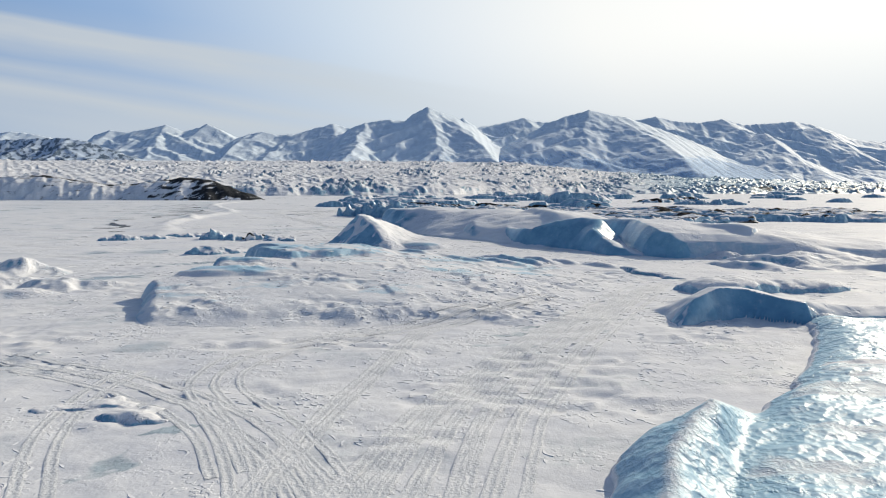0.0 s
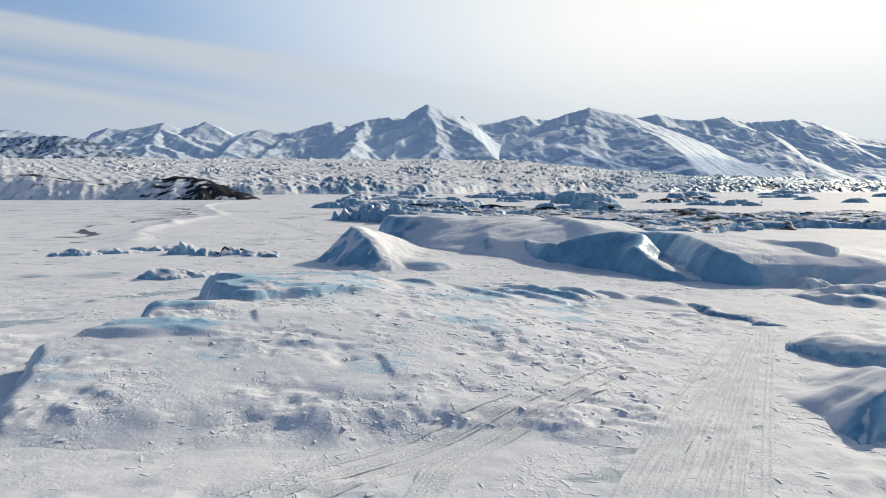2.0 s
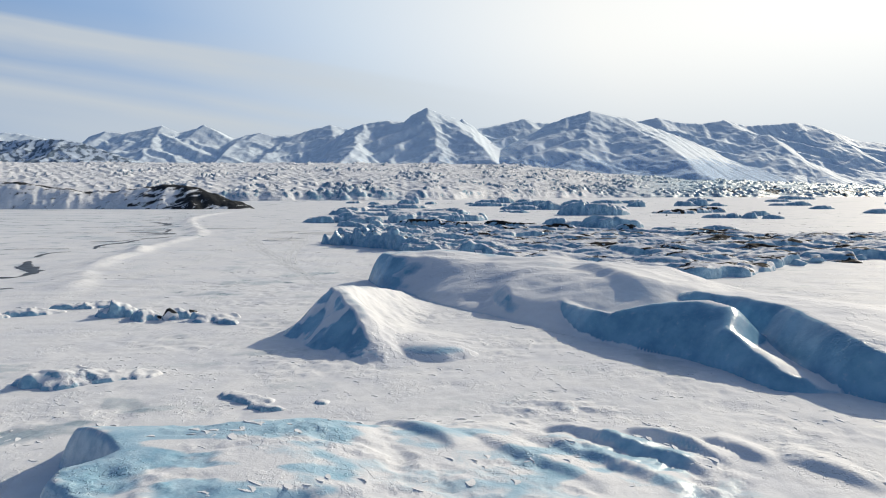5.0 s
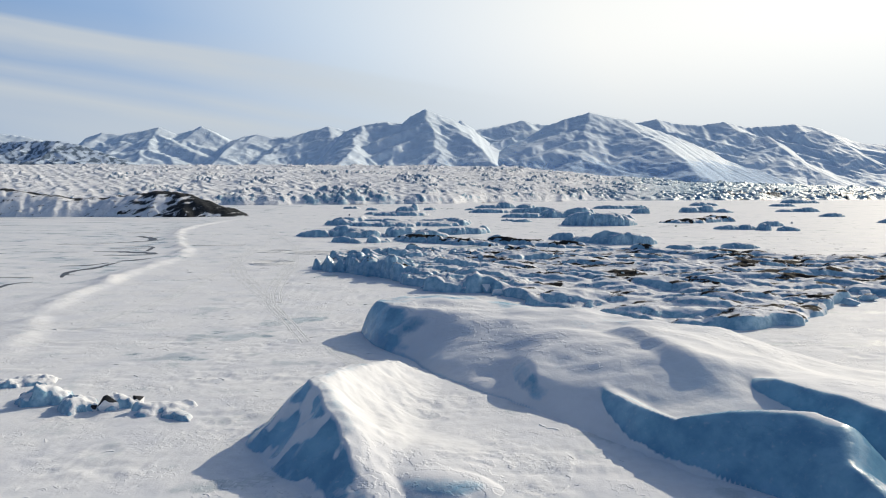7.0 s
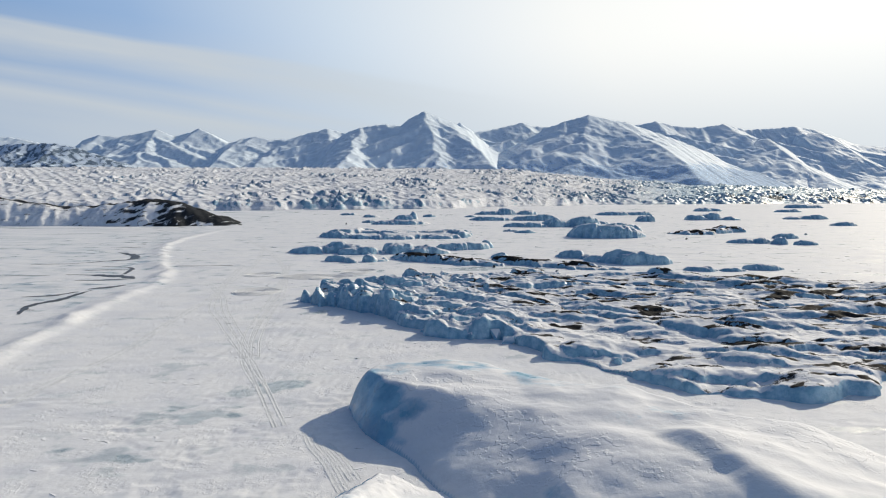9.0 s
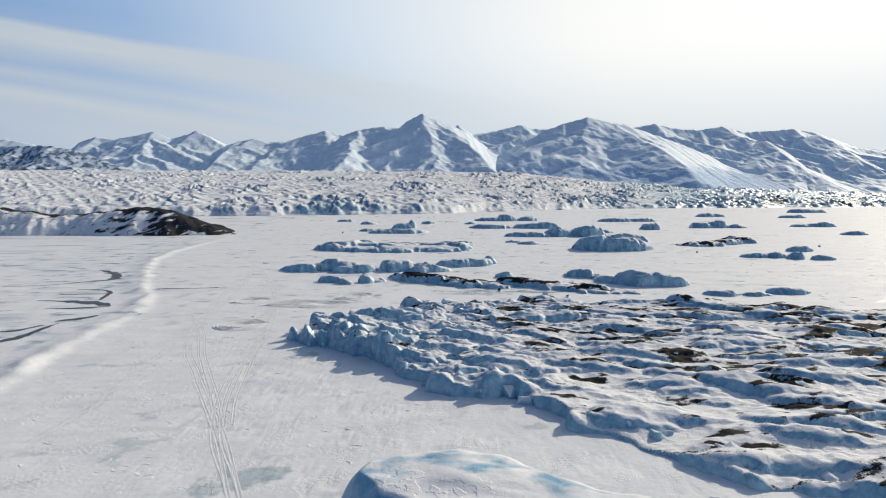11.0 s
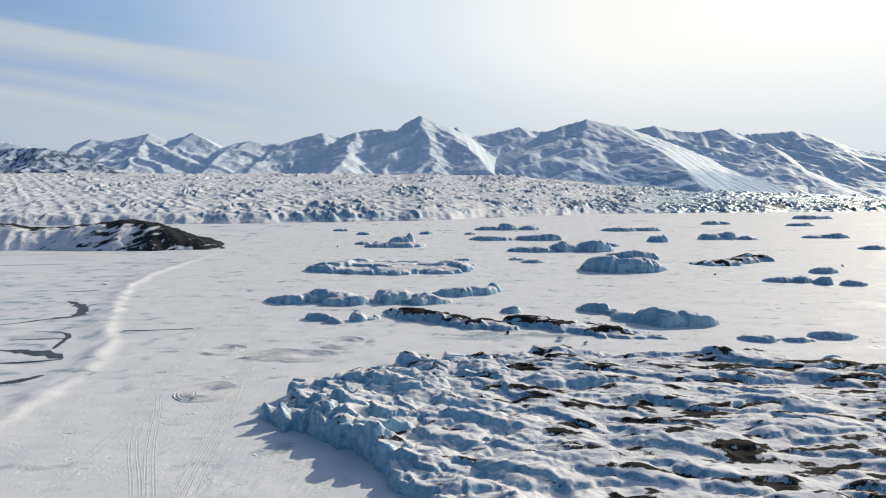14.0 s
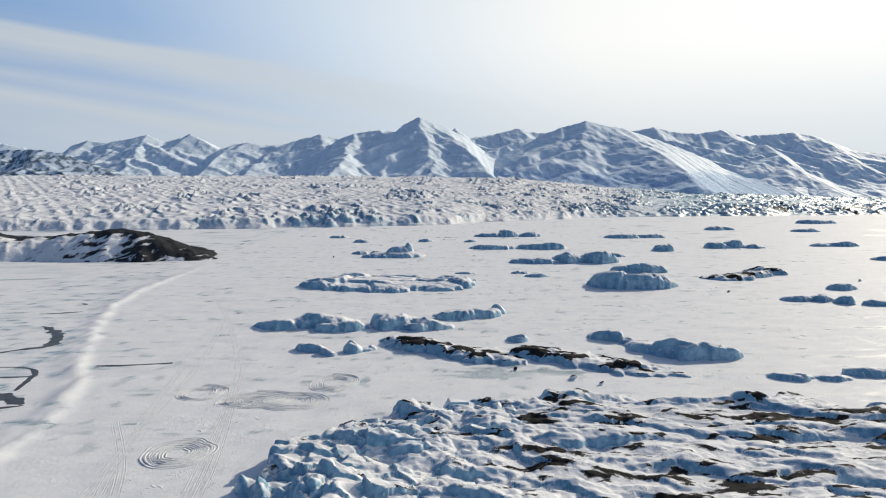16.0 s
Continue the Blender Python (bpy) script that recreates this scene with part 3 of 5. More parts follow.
def dome_shape(x, y, z, bare, grime):
    wx, wy = x + 3.0 * fbm(x / 17, y / 17, 3, 85), y + 3.0 * fbm(x / 17, y / 17, 3, 86)
    far_x, far_y = x + 14 * fbm(x / 38, y / 38, 3, 98), y + 14 * fbm(x / 38, y / 38, 3, 99)
    foot = np.interp(wy, [104, 116, 133, 151, 165, 179, 189, 194, 200], [46, 40, 18, 5, -4.8, -13, -19.4, -20.5, -18])
    s = (x - foot) * 0.8
    deep = np.interp(wy, [120, 150, 165, 180, 188, 193], [24, 25, 20, 12, 5, 3])
    h = np.interp(wy, [110, 150, 180, 195], [5.8, 6.4, 6.3, 6.6]) * (1 - (1 - np.clip(s / deep, 0, 1)) ** 1.7)
    ridge = np.interp(wx, [-20, -8, 6, 23, 41, 60, 90], [193.5, 198, 193, 181, 166, 156, 148])
    h = h * (1 - smooth(0.5, 13, wy - ridge)) * (1 - smooth(26, 96, far_x)) * smooth(108, 158, far_y - 0.30 * (x - 10))
    body = smooth(0.5, 2, h)
    h = h + body * (1.0 * fbm(x / 15, y / 11, 2, 87) + 0.12 * fbm(x / 4.5, y / 3.0, 3, 88))
    h = h + body * (fold(x, y, [(18, 172), (22, 162), (25, 152), (27, 142)], 1.25, 3.2, 8, 77) + fold(x, y, [(4, 164), (5.6, 156), (5.2, 146), (5, 138)], 1.7, 2.6, 6, 78))
    top1, f1 = wall(x, y, [(33.5, 111), (31.8, 113.5), (30.3, 115.5), (29.3, 118), (28.4, 121), (25.5, 127.5), (22, 131), (19.5, 134), (16.2, 139.5), (14.0, 147), (11.5, 155), (9.5, 162)], [(113.2, 0.5), (114.5, 1.2), (117, 2.0), (121, 3.0), (125, 4.4), (129, 6.0), (132, 6.5), (135, 5.4), (137.5, 3.8), (142, 3.3), (148, 3.0), (153, 2.6), (162, 1.2)], 0.35, 4.5, 91)
    top2, f2 = wall(x, y, [(43, 107), (40.5, 109.5), (38, 112), (36.4, 115), (36.0, 119), (36.2, 124), (36.0, 130), (34, 138), (31, 147), (30, 160)], [(109.0, 1.2), (110.5, 2.8), (113, 4.2), (116, 5.0), (122, 5.6), (130, 5.9), (138, 5.8), (146, 5.2), (152, 4.2), (162, 2.0)], 0.8, 30, 96, 0.3)
    right = 1 - smooth(50, 104, far_x + 0.5 * (far_y - 130))
    top2 = np.where(top2 > 0, top2 * right, top2) - 0.6 * smooth(0.3, 0.0, right) 
    walls = soft_max(np.where(f1 > 0, top1 - 2.4 * smooth(4.0, 7.0, f1), top1), top2)
    h = np.where(s < -0.6, -3.0, h - 0.06)
    drift = fold(x, y, [(38, 133), (46.5, 116.5), (54, 109.5), (76, 98)], 5.8, 6.5, 18, 97) - 0.12
    z = soft_max(soft_max(h, walls, 0.6), drift, 0.5)
    z = z - 0.5 * smooth(0.4, 0.0, z)
    z = z + smooth(0.5, 1.5, z) * (0.35 * fbm(x / 9, y / 7, 2, 79) + 0.06 * fbm(x / 2.6, y / 1.8, 3, 76))
    st = slope_of(z, x, y)
    on_wall = smooth(2.3, 0.8, f1) * smooth(-0.7, 0.4, top1 - h) * smooth(0.1, 0.8, top1) + smooth(1.8, 0.8, f2) * smooth(-0.7, 0.4, top2 - h) * smooth(0.1, 0.8, top2)
    rim = smooth(4.0, 5.6, h) * np.exp(-((wy - ridge + 1.5) / 5.0) ** 2) * smooth(30, 5, x)
    bluff = smooth(9, 2, s) * smooth(178, 186, wy)
    gloss = np.exp(-(((x - 22) / 9) ** 2 + ((y - 173) / 5) ** 2)) + np.exp(-(((x - 9) / 3.5) ** 2 + ((y - 157) / 4) ** 2))
    bare = 0.95 * on_wall * smooth(0.02, 0.55, st) + 0.5 * smooth(0.6, 1.1, st) + (0.45 + 0.6 * fbm(x / 6, y / 4, 3, 82)) * rim + 0.5 * bluff * smooth(0.3, 0.8, st) + 0.42 * gloss * smooth(-0.2, 0.2, fbm(x / 5, y / 4, 3, 81))
    return z, bare, grime


berg("iceberg", "huge rounded snowy iceberg with a smooth dark blue wall", [(40, 150, 52, 40, 0, 0.02, 1.0, 0, 0)], 0.33, 80, 0.5, 14, 0.0, 7, extra=dome_shape, mat=WALL)

# the low blue-ice plateau that the path crosses
def plateau_shape(x, y, z, bare, grime):
    edge = np.interp(y, [50, 56, 63, 68, 70, 74, 76, 79, 80.5, 83, 86, 88.5, 91, 94, 97, 101, 104, 107], [-24, -28, -31, -33, -31.5, -28.5, -29, -30, -25, -22.5, -26.5, -27.5, -25.6, -29, -31.5, -32.5, -29, -18]) + 0.9 * fbm(y / 6, y * 0, 3, 104)
    inw = x - edge
    wx, wy = x + 2.0 * fbm(x / 9, y / 9, 3, 111), y + 1.6 * fbm(x / 10, y / 10, 3, 105)
    cliff = np.sqrt(smooth(-0.2, 1.6, inw))
    front, behind = 0.3 * smooth(54, 58, wy) + 0.7 * np.clip((wy - 56) / 20, 0, 1), 1 - smooth(97, 109, wy - 0.12 * x)
    right = 1 - smooth(-14, 24, wx + 0.2 * (y - 75))
    trail = smooth(12, -10, x - 7 - 0.62 * (y - 55) + 6 * fbm(x / 10, y / 10, 3, 120)) + smooth(80, 88, y)
    h = 3.1 * front * behind * cliff * (0.12 * np.clip(trail, 0, 1) + 0.88 * right * np.clip(0.3 + 0.7 * trail, 0, 1))
    # low terraces of bare ice, each with a scarp towards the near side
    terrace = np.zeros(x.shape)
    for lx, ly, rise, back, x0, x1 in (((-30, -27, -24, -20, -15, -8, 0), (88, 86, 82.5, 80.5, 82.5, 88, 93), 0.95, 26, -36, -6), ((-30, -27, -22, -17), (75.5, 76, 77.5, 79.5), 0.6, 5.5, -36, -19), ((-34, -19), (69.2, 69.6), 0.55, 6, -38, -16)):
        p = wy - np.interp(wx, lx, ly)
        terrace = np.maximum(terrace, rise * smooth(-0.15, 0.8, p) * (1 - smooth(back * 0.35, back, p)) * smooth(x1, x1 - 7, wx) * smooth(x0, x0 + 2, wx))
    h = h + terrace * cliff * behind
    # snow crust broken into plates
    q = fbm(x / 2.6, y / 1.7, 3, 107) * 2.6
    crust = np.floor(q) + smooth(0.7, 1.0, q - np.floor(q))
    h = h + 0.13 * crust * smooth(0.05, 0.6, h) * smooth(-0.15, 0.2, fbm(x / 8, y / 6, 2, 108))
    # cracks where the crust has dropped
    for k, line in enumerate((((-7.4, 67.2), (-6.2, 65), (-5.2, 62), (-5.3, 60.6)), ((-19.2, 77), (-18.2, 74.5), (-16.7, 71.6)), ((2.0, 74.4), (2.4, 71), (2.7, 67.6)), ((4.4, 75.4), (4.4, 72), (5.0, 68.8)))):
        h = h + fold(x, y, line, 0.22, 0.3, 4.0, 160 + k)
    # wind-cut grooves on the far side
    groove = np.zeros(x.shape)
    for ax, ay, bx, by, tall in ((4.5, 102.6, 15.5, 94.2, 0.62), (12.0, 103.6, 17.0, 96.4, 0.62), (17.0, 101.2, 20.5, 96.6, 0.45), (21.2, 98.3, 26.2, 92.4, 0.36), (2.6, 100.0, 12.6, 91.8, 0.34), (-2.4, 99.0, 7.4, 91.2, 0.26), (-9.8, 103.5, -3.0, 95.0, 0.42)):
        ln = math.hypot(bx - ax, by - ay)
        tx, ty = (bx - ax) / ln, (by - ay) / ln
        t = ((x - ax) * tx + (y - ay) * ty) / ln
        p = (x - ax) * -ty + (y - ay) * tx + 0.8 * fbm(x / 7, y / 7, 2, 115)
        groove = np.maximum(groove, tall * 1.5 * smooth(-0.4, 0.8, p) * (1 - smooth(0.8, 4.0, p)) * np.sqrt(np.clip(np.sin(np.clip(t, 0, 1) * math.pi), 0, 1)))
    h = h + groove
    z = np.maximum(z, h - 0.05 - 1.5 * np.clip(0.02 - h, 0, 1) * 6 - 4 * np.clip(-0.3 - inw, 0, 1))
    st = slope_of(z, x, y)
    patches = 0.35 * smooth(0.05, 0.45, fbm(x / 8.5, y / 4.6, 4, 110) + 0.12 * smooth(0, 1, h - 1.2))
    zone = np.exp(-(((x - 8) / 10) ** 2 + ((y - 94) / 6) ** 2))
    zone = zone + 0.8 * np.exp(-(((x - 12) / 3.6) ** 2 + ((y - 83.5) / 4.2) ** 2)) + 0.7 * np.exp(-(((x - 0.5) / 4.5) ** 2 + ((y - 79) / 3.2) ** 2)) + 0.5 * np.exp(-(((x + 8) / 12) ** 2 + ((y - 101) / 4) ** 2))
    # the last term tints the front slope bluish to stand for its shade
    bare = np.clip(0.85 * zone * smooth(-0.35, 0.15, fbm(x / 5, y / 3, 3, 116)) + patches * smooth(0.8, 1.9, h + 0.5 * groove) + (0.62 * smooth(-0.15, 0.2, fbm(x / 9, y / 3.6, 3, 109)) + 0.3 * smooth(82, 78, y)) * smooth(0.2, 0.5, terrace) + 0.30 * smooth(3, 0, inw) * smooth(62, 68, y) + 0.7 * smooth(0.8, 1.6, st) + 0.22 * smooth(53, 58, wy) * smooth(68, 62, wy) * right, 0, 0.8)
    PLATEAU.extend((x[0, 0], y[0, 0], x[0, 1] - x[0, 0], z))
    return z, bare, grime


PLATEAU = []
berg("iceberg", "low iceberg plateau with pale blue ice patches and snow crust", [(-6, 78, 26, 26, 0, 0.05, 0.9, 0, 0)], 0.25, 100, 0.3, 6, 0.0, 3, extra=plateau_shape, mat=GLOSSY)

def surface_at(x, y):
    """Height of the snow, on the plateau or beside it."""
    x, y = np.asarray(x, float), np.asarray(y, float)
    px, py, step, top = PLATEAU
    i, j = np.clip(((x - px) / step).astype(int), 0, top.shape[1] - 1), np.clip(((y - py) / step).astype(int), 0, top.shape[0] - 1)
    inside = (x > px) & (y > py) & (x < px + step * top.shape[1]) & (y < py + step * top.shape[0])
    g = ground_at(x, y)
    h = top[j, i]
    return np.where(inside, np.maximum(g, h + g * (1 - smooth(0.5, 2.5, h))), g)


# the glossy blue berg beside the tracks: a wedge with a sharp crest and a dimpled field of ice behind it
def wedge_shape(x, y, z, bare, grime):
    wob = 0.5 * fbm(x / 3.5, y / 3.5, 3, 116)
    foot = np.interp(y, [12, 19.4, 23.3, 26.1, 27.5, 32.6, 34], [1.5, 4.4, 6.3, 7.6, 8.7, 12.7, 14.5])
    s = (x - foot) * 0.82 + wob
    tall = np.interp(y, [12, 16, 20, 24, 28, 29.6, 31.5, 33], [0.8, 1.4, 1.8, 2.15, 2.4, 1.7, 0.6, -0.4])
    up = np.clip(s / 2.5, 0, 1)
    h1 = tall * up ** 0.8 * (1 - 0.62 * smooth(2.5, 4.4, s)) * (1 - smooth(7, 18, s)) - 2 * smooth(0.1, -0.5, s)
    bound = np.interp(y, [12, 20, 25, 29.7, 33.4, 35.5, 39.3, 45, 50, 56, 60], [7, 8.5, 11.5, 14.9, 17.6, 19.8, 22.7, 27, 30, 32.8, 40]) + 1.2 * fbm(y / 5, y * 0 + 2, 3, 114)
    q = (x - bound) * 0.8
    far = (1 - smooth(38, 64, x + 26 * fbm(x / 24, y / 24, 3, 113))) * smooth(3, 17, y + 9 * fbm(x / 14, y / 14, 3, 156))
    h2 = (1.15 * (1 - (1 - np.clip(q / 3.2, 0, 1)) ** 2) + 0.5 * smooth(3, 22, q) + 0.5 * fbm(x / 9, y / 7, 2, 112) * smooth(1, 5, q)) * far * (1 - smooth(51, 62, y + 0.15 * (x - 34) + 4 * fbm(x / 9, y / 9, 2, 111))) - 1.5 * smooth(0.05, -0.6, q) - 0.2 * smooth(0.3, 0.0, far)
    z = soft_max(h1, h2, 0.3)
    z = np.where(z > 0, z * smooth(2, 14, y + 6 * fbm(x / 9, y / 9, 2, 157)), z)
    z = z - 0.5 * smooth(0.25, 0.0, z)
    pool = smooth(0.3, 2.0, q) * smooth(0.3, 0.9, z)
    z = z + pool * (0.10 * fbm(x / 1.1, y / 0.7, 2, 117) + 0.10 * fbm(x / 3.0, y / 2.0, 2, 118))
    crest = np.exp(-((s - 2.5) / 0.55) ** 2) * smooth(0.5, 1.2, z)
    drifts = smooth(0.02, 0.28, fbm(x / 9, y / 3.2, 3, 119)) + np.exp(-((y - 37.5 - 0.12 * (x - 24)) / 1.8) ** 2) * smooth(21, 25, x)
    bare = 0.95 * smooth(0.2, 0.6, z) * np.clip(1 - 0.55 * drifts * pool - 0.6 * crest, 0, 1)
    return z, bare, grime


berg("iceberg", "glossy pale blue iceberg with a sharp crest and dimpled surface", [(36, 36, 30, 24, 0, 0.02, 1, 0, 0)], 0.2, 110, 0.3, 5, 0.0, 1.6, mat=DIMPLED, extra=wedge_shape)


def hollow_shape(x, y, z, bare, grime):
    wx, wy = x + 0.8 * fbm(x / 5, y / 5, 2, 151), y + 0.8 * fbm(x / 5, y / 5, 2, 152)
    s = wy - (54.6 + 2.9 * np.exp(-((wx - 27.8) / 3.6) ** 2) + 0.12 * np.clip(wx - 33, 0, 99))
    tall = np.interp(wx, [20.6, 22, 23.6, 26, 29, 32, 36, 44, 52, 56], [-0.5, 0.9, 2.2, 2.8, 2.7, 2.0, 1.5, 1.1, 0.5, -0.4])
    up = np.clip(s / np.where(wx < 33, 1.0, 2.2), 0, 1)
    h = np.where(tall > 0, tall * up ** 0.6 * (1 - smooth(3.0, 11, s + 0.25 * np.abs(wx - 28) + 3 * fbm(x / 8, y / 8, 2, 153))), tall) - 1.5 * smooth(0.05, -0.6, s)
    z = np.maximum(z, h - 0.05)
    z = z + smooth(0.3, 1, z) * 0.14 * fbm(x / 3.5, y / 3, 3, 154)
    st = slope_of(z, x, y)
    bare = 0.95 * smooth(0.5, 1.0, st) * smooth(2.6, 1.0, s) + 0.35 * smooth(0.1, 0.4, fbm(x / 5, y / 4, 3, 155)) * smooth(0.5, 1.2, z)
    return z, bare, grime


berg("iceberg", "low snow-capped iceberg with a hollow dark blue front", [(38, 62, 18, 12, 0, 0.02, 1, 0, 0)], 0.18, 112, 0.3, 4, 0.0, 2.5, extra=hollow_shape, mat=WALL)
berg("iceberg", "small snow-capped iceberg with a blue lip", [(34, 73, 6.0, 3.2, 5, 1.7, 0.8, 0, 0), (42, 76, 8, 4, 0, 1.2, 0.9, 0, 0)], 0.25, 113, 2.0, 6, 0.12, 2)


# ---------------------------------------------------------------- the rubble field
FIELD = [(-46, 297), (-38, 316), (-14, 341), (40, 350), (90, 345), (140, 330), (200, 318), (230, 280), (200, 245), (120, 238), (82, 219), (56, 196), (38, 207), (16, 229), (-6, 252), (-30, 280)]


def inside_field(x, y):
    """Distance from the rubble field's edge, positive inside."""
    best = np.full(x.shape, 1e9)
    within = np.zeros(x.shape, bool)
    for (ax, ay), (bx, by) in zip(FIELD, FIELD[1:] + FIELD[:1]):
        t = np.clip(((x - ax) * (bx - ax) + (y - ay) * (by - ay)) / ((bx - ax) ** 2 + (by - ay) ** 2), 0, 1)
        best = np.minimum(best, np.hypot(x - ax - t * (bx - ax), y - ay - t * (by - ay)))
        within ^= ((ay > y) != (by > y)) & (x < (bx - ax) * (y - ay) / (by - ay + 1e-9) + ax)
    return np.where(within, best, -best)


def rubble_field():
    """Lens-shaped lumps of ice, steep towards the near shore and drifted over behind, with gravel melted out between them."""
    x, y = np.meshgrid(np.arange(-56, 215, 0.42), np.arange(186, 360, 0.42))
    wx, wy = x + 12 * fbm(x / 22, y / 22, 4, 121), y + 12 * fbm(x / 22, y / 22, 4, 122)
    d = inside_field(wx, wy) + 3.0
    rim = np.sqrt(1 - (1 - np.clip(d / (2.2 + 9 * smooth(0.0, 0.3, fbm(x / 17, y / 17, 2, 138)) * smooth(-30, 20, x)), 0, 1)) ** 2)
    broken = smooth(50, -30, x - 0.1 * (y - 290))
    swell = fbm(x / 26, y / 16, 3, 125)
    drift = 1.2 + 1.7 * swell + 0.7 * fbm(x / 9, y / 6, 3, 127) + 0.5 * broken
    big, gap1, _ = slabs(x, y, 12, 123, 1.5, -12, 1.1, (0.3, 0.45), 18.0)
    small, gap2, _ = slabs(x, y, 5.0, 133, 1.4, 14, 1.3)
    chop, _, _ = slabs(x, y, 2.4, 143, 1.3, 25, 1.5)
    shards = 3.4 * big + 1.3 * (small - 0.45) + 0.25 * (chop - 0.45) - 0.9 * smooth(0.10, 0.0, gap1) - 0.6 * smooth(0.10, 0.0, gap2) - 0.2
    lumps = np.zeros(x.shape)
    hx, hy = x + 1.6 * fbm(x / 6, y / 6, 3, 126), y + 1.3 * fbm(x / 5, y / 5, 3, 128)
    rnd = np.random.default_rng(17)
    for k in range(900):
        cx, cy = rnd.uniform(-50, 210), rnd.uniform(192, 352)
        left = float(smooth(50, -30, cx - 0.1 * (cy - 290)))
        turn, size = radians(rnd.normal(-12, 14)), rnd.uniform(0.25, 1.0) ** 1.5
        long, deep = (4 + 13 * size) * (1 - 0.3 * left), 1.4 + 3.2 * size
        tall = (0.6 + 1.6 * size) * (1 + 0.2 * left) * rnd.uniform(0.7, 1.2)
        if rnd.uniform() > 0.45 + 0.55 * left:
            continue
        reach = long + 3
        i0, i1 = np.searchsorted(y[:, 0], [cy - reach, cy + reach])
        j0, j1 = np.searchsorted(x[0], [cx - reach, cx + reach])
        px, py = hx[i0:i1, j0:j1] - cx, hy[i0:i1, j0:j1] - cy
        c, s = math.cos(turn), math.sin(turn)
        u, v = px * c + py * s, -px * s + py * c
        u, v = u / np.where(u < 0, 0.7 * long, 1.2 * long), v / np.where(v < 0, 0.55 * deep, 1.5 * deep)
        q = np.clip(1 - u * u - v * v, 0, 1)
        one = tall * q ** 0.55 * (1 - 0.18 * u - 0.12 * v)
        old = lumps[i0:i1, j0:j1]
        lumps[i0:i1, j0:j1] = np.maximum(old, one) + np.minimum(old, one) * 0.25
    lumps = np.minimum(lumps, 2.3 + 0.35 * np.maximum(lumps - 2.3, 0) + 0.6 * broken)
    lumps = lumps * (1 - 0.6 * broken) + broken * np.maximum(shards, 0) * 0.95
    edge = smooth(16, 2, d) * broken * smooth(312, 292, y)
    z = rim * np.maximum(drift + lumps * (0.85 + 0.5 * edge) + 0.8 * edge, 0.5) - np.maximum(-d, 0) * 1.5
    z = z + smooth(0.3, 1, z) * (0.22 * fbm(x / 2.4, y / 1.8, 3, 129) + 0.30 * (ridged(x / 5, y / 2.6, 3, 124) - 0.6) * (1 + broken))
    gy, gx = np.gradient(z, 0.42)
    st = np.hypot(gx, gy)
    # bare ice, bluest on faces turned from the sun to deepen their shade
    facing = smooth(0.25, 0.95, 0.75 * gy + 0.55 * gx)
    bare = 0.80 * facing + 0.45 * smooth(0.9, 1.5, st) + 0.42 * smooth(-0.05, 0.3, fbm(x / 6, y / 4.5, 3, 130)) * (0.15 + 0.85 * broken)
    zone = smooth(-45, 50, x + 0.5 * (y - 300))
    streak = fbm(x / 12, y / 4.2, 4, 131) + 0.5 * fbm(x / 34, y / 13, 3, 132)
    grime = 0.06 + 0.20 * zone + 0.35 * fbm(x / 2.6, y / 1.7, 3, 134) + (0.75 + 0.35 * zone) * streak + 0.30 * zone * smooth(0.4, 1.3, swell + 0.5 * lumps / 3)
    grime = np.clip(grime, 0, 0.82) * (1 - 0.75 * smooth(0.7, 1.3, st))
    keep = z > -0.35
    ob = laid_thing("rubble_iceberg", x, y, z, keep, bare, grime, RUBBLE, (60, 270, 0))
    return tagged(ob, "wide field of broken blue ice blocks with dark gravel and snow", "iceberg")


rubble_field()


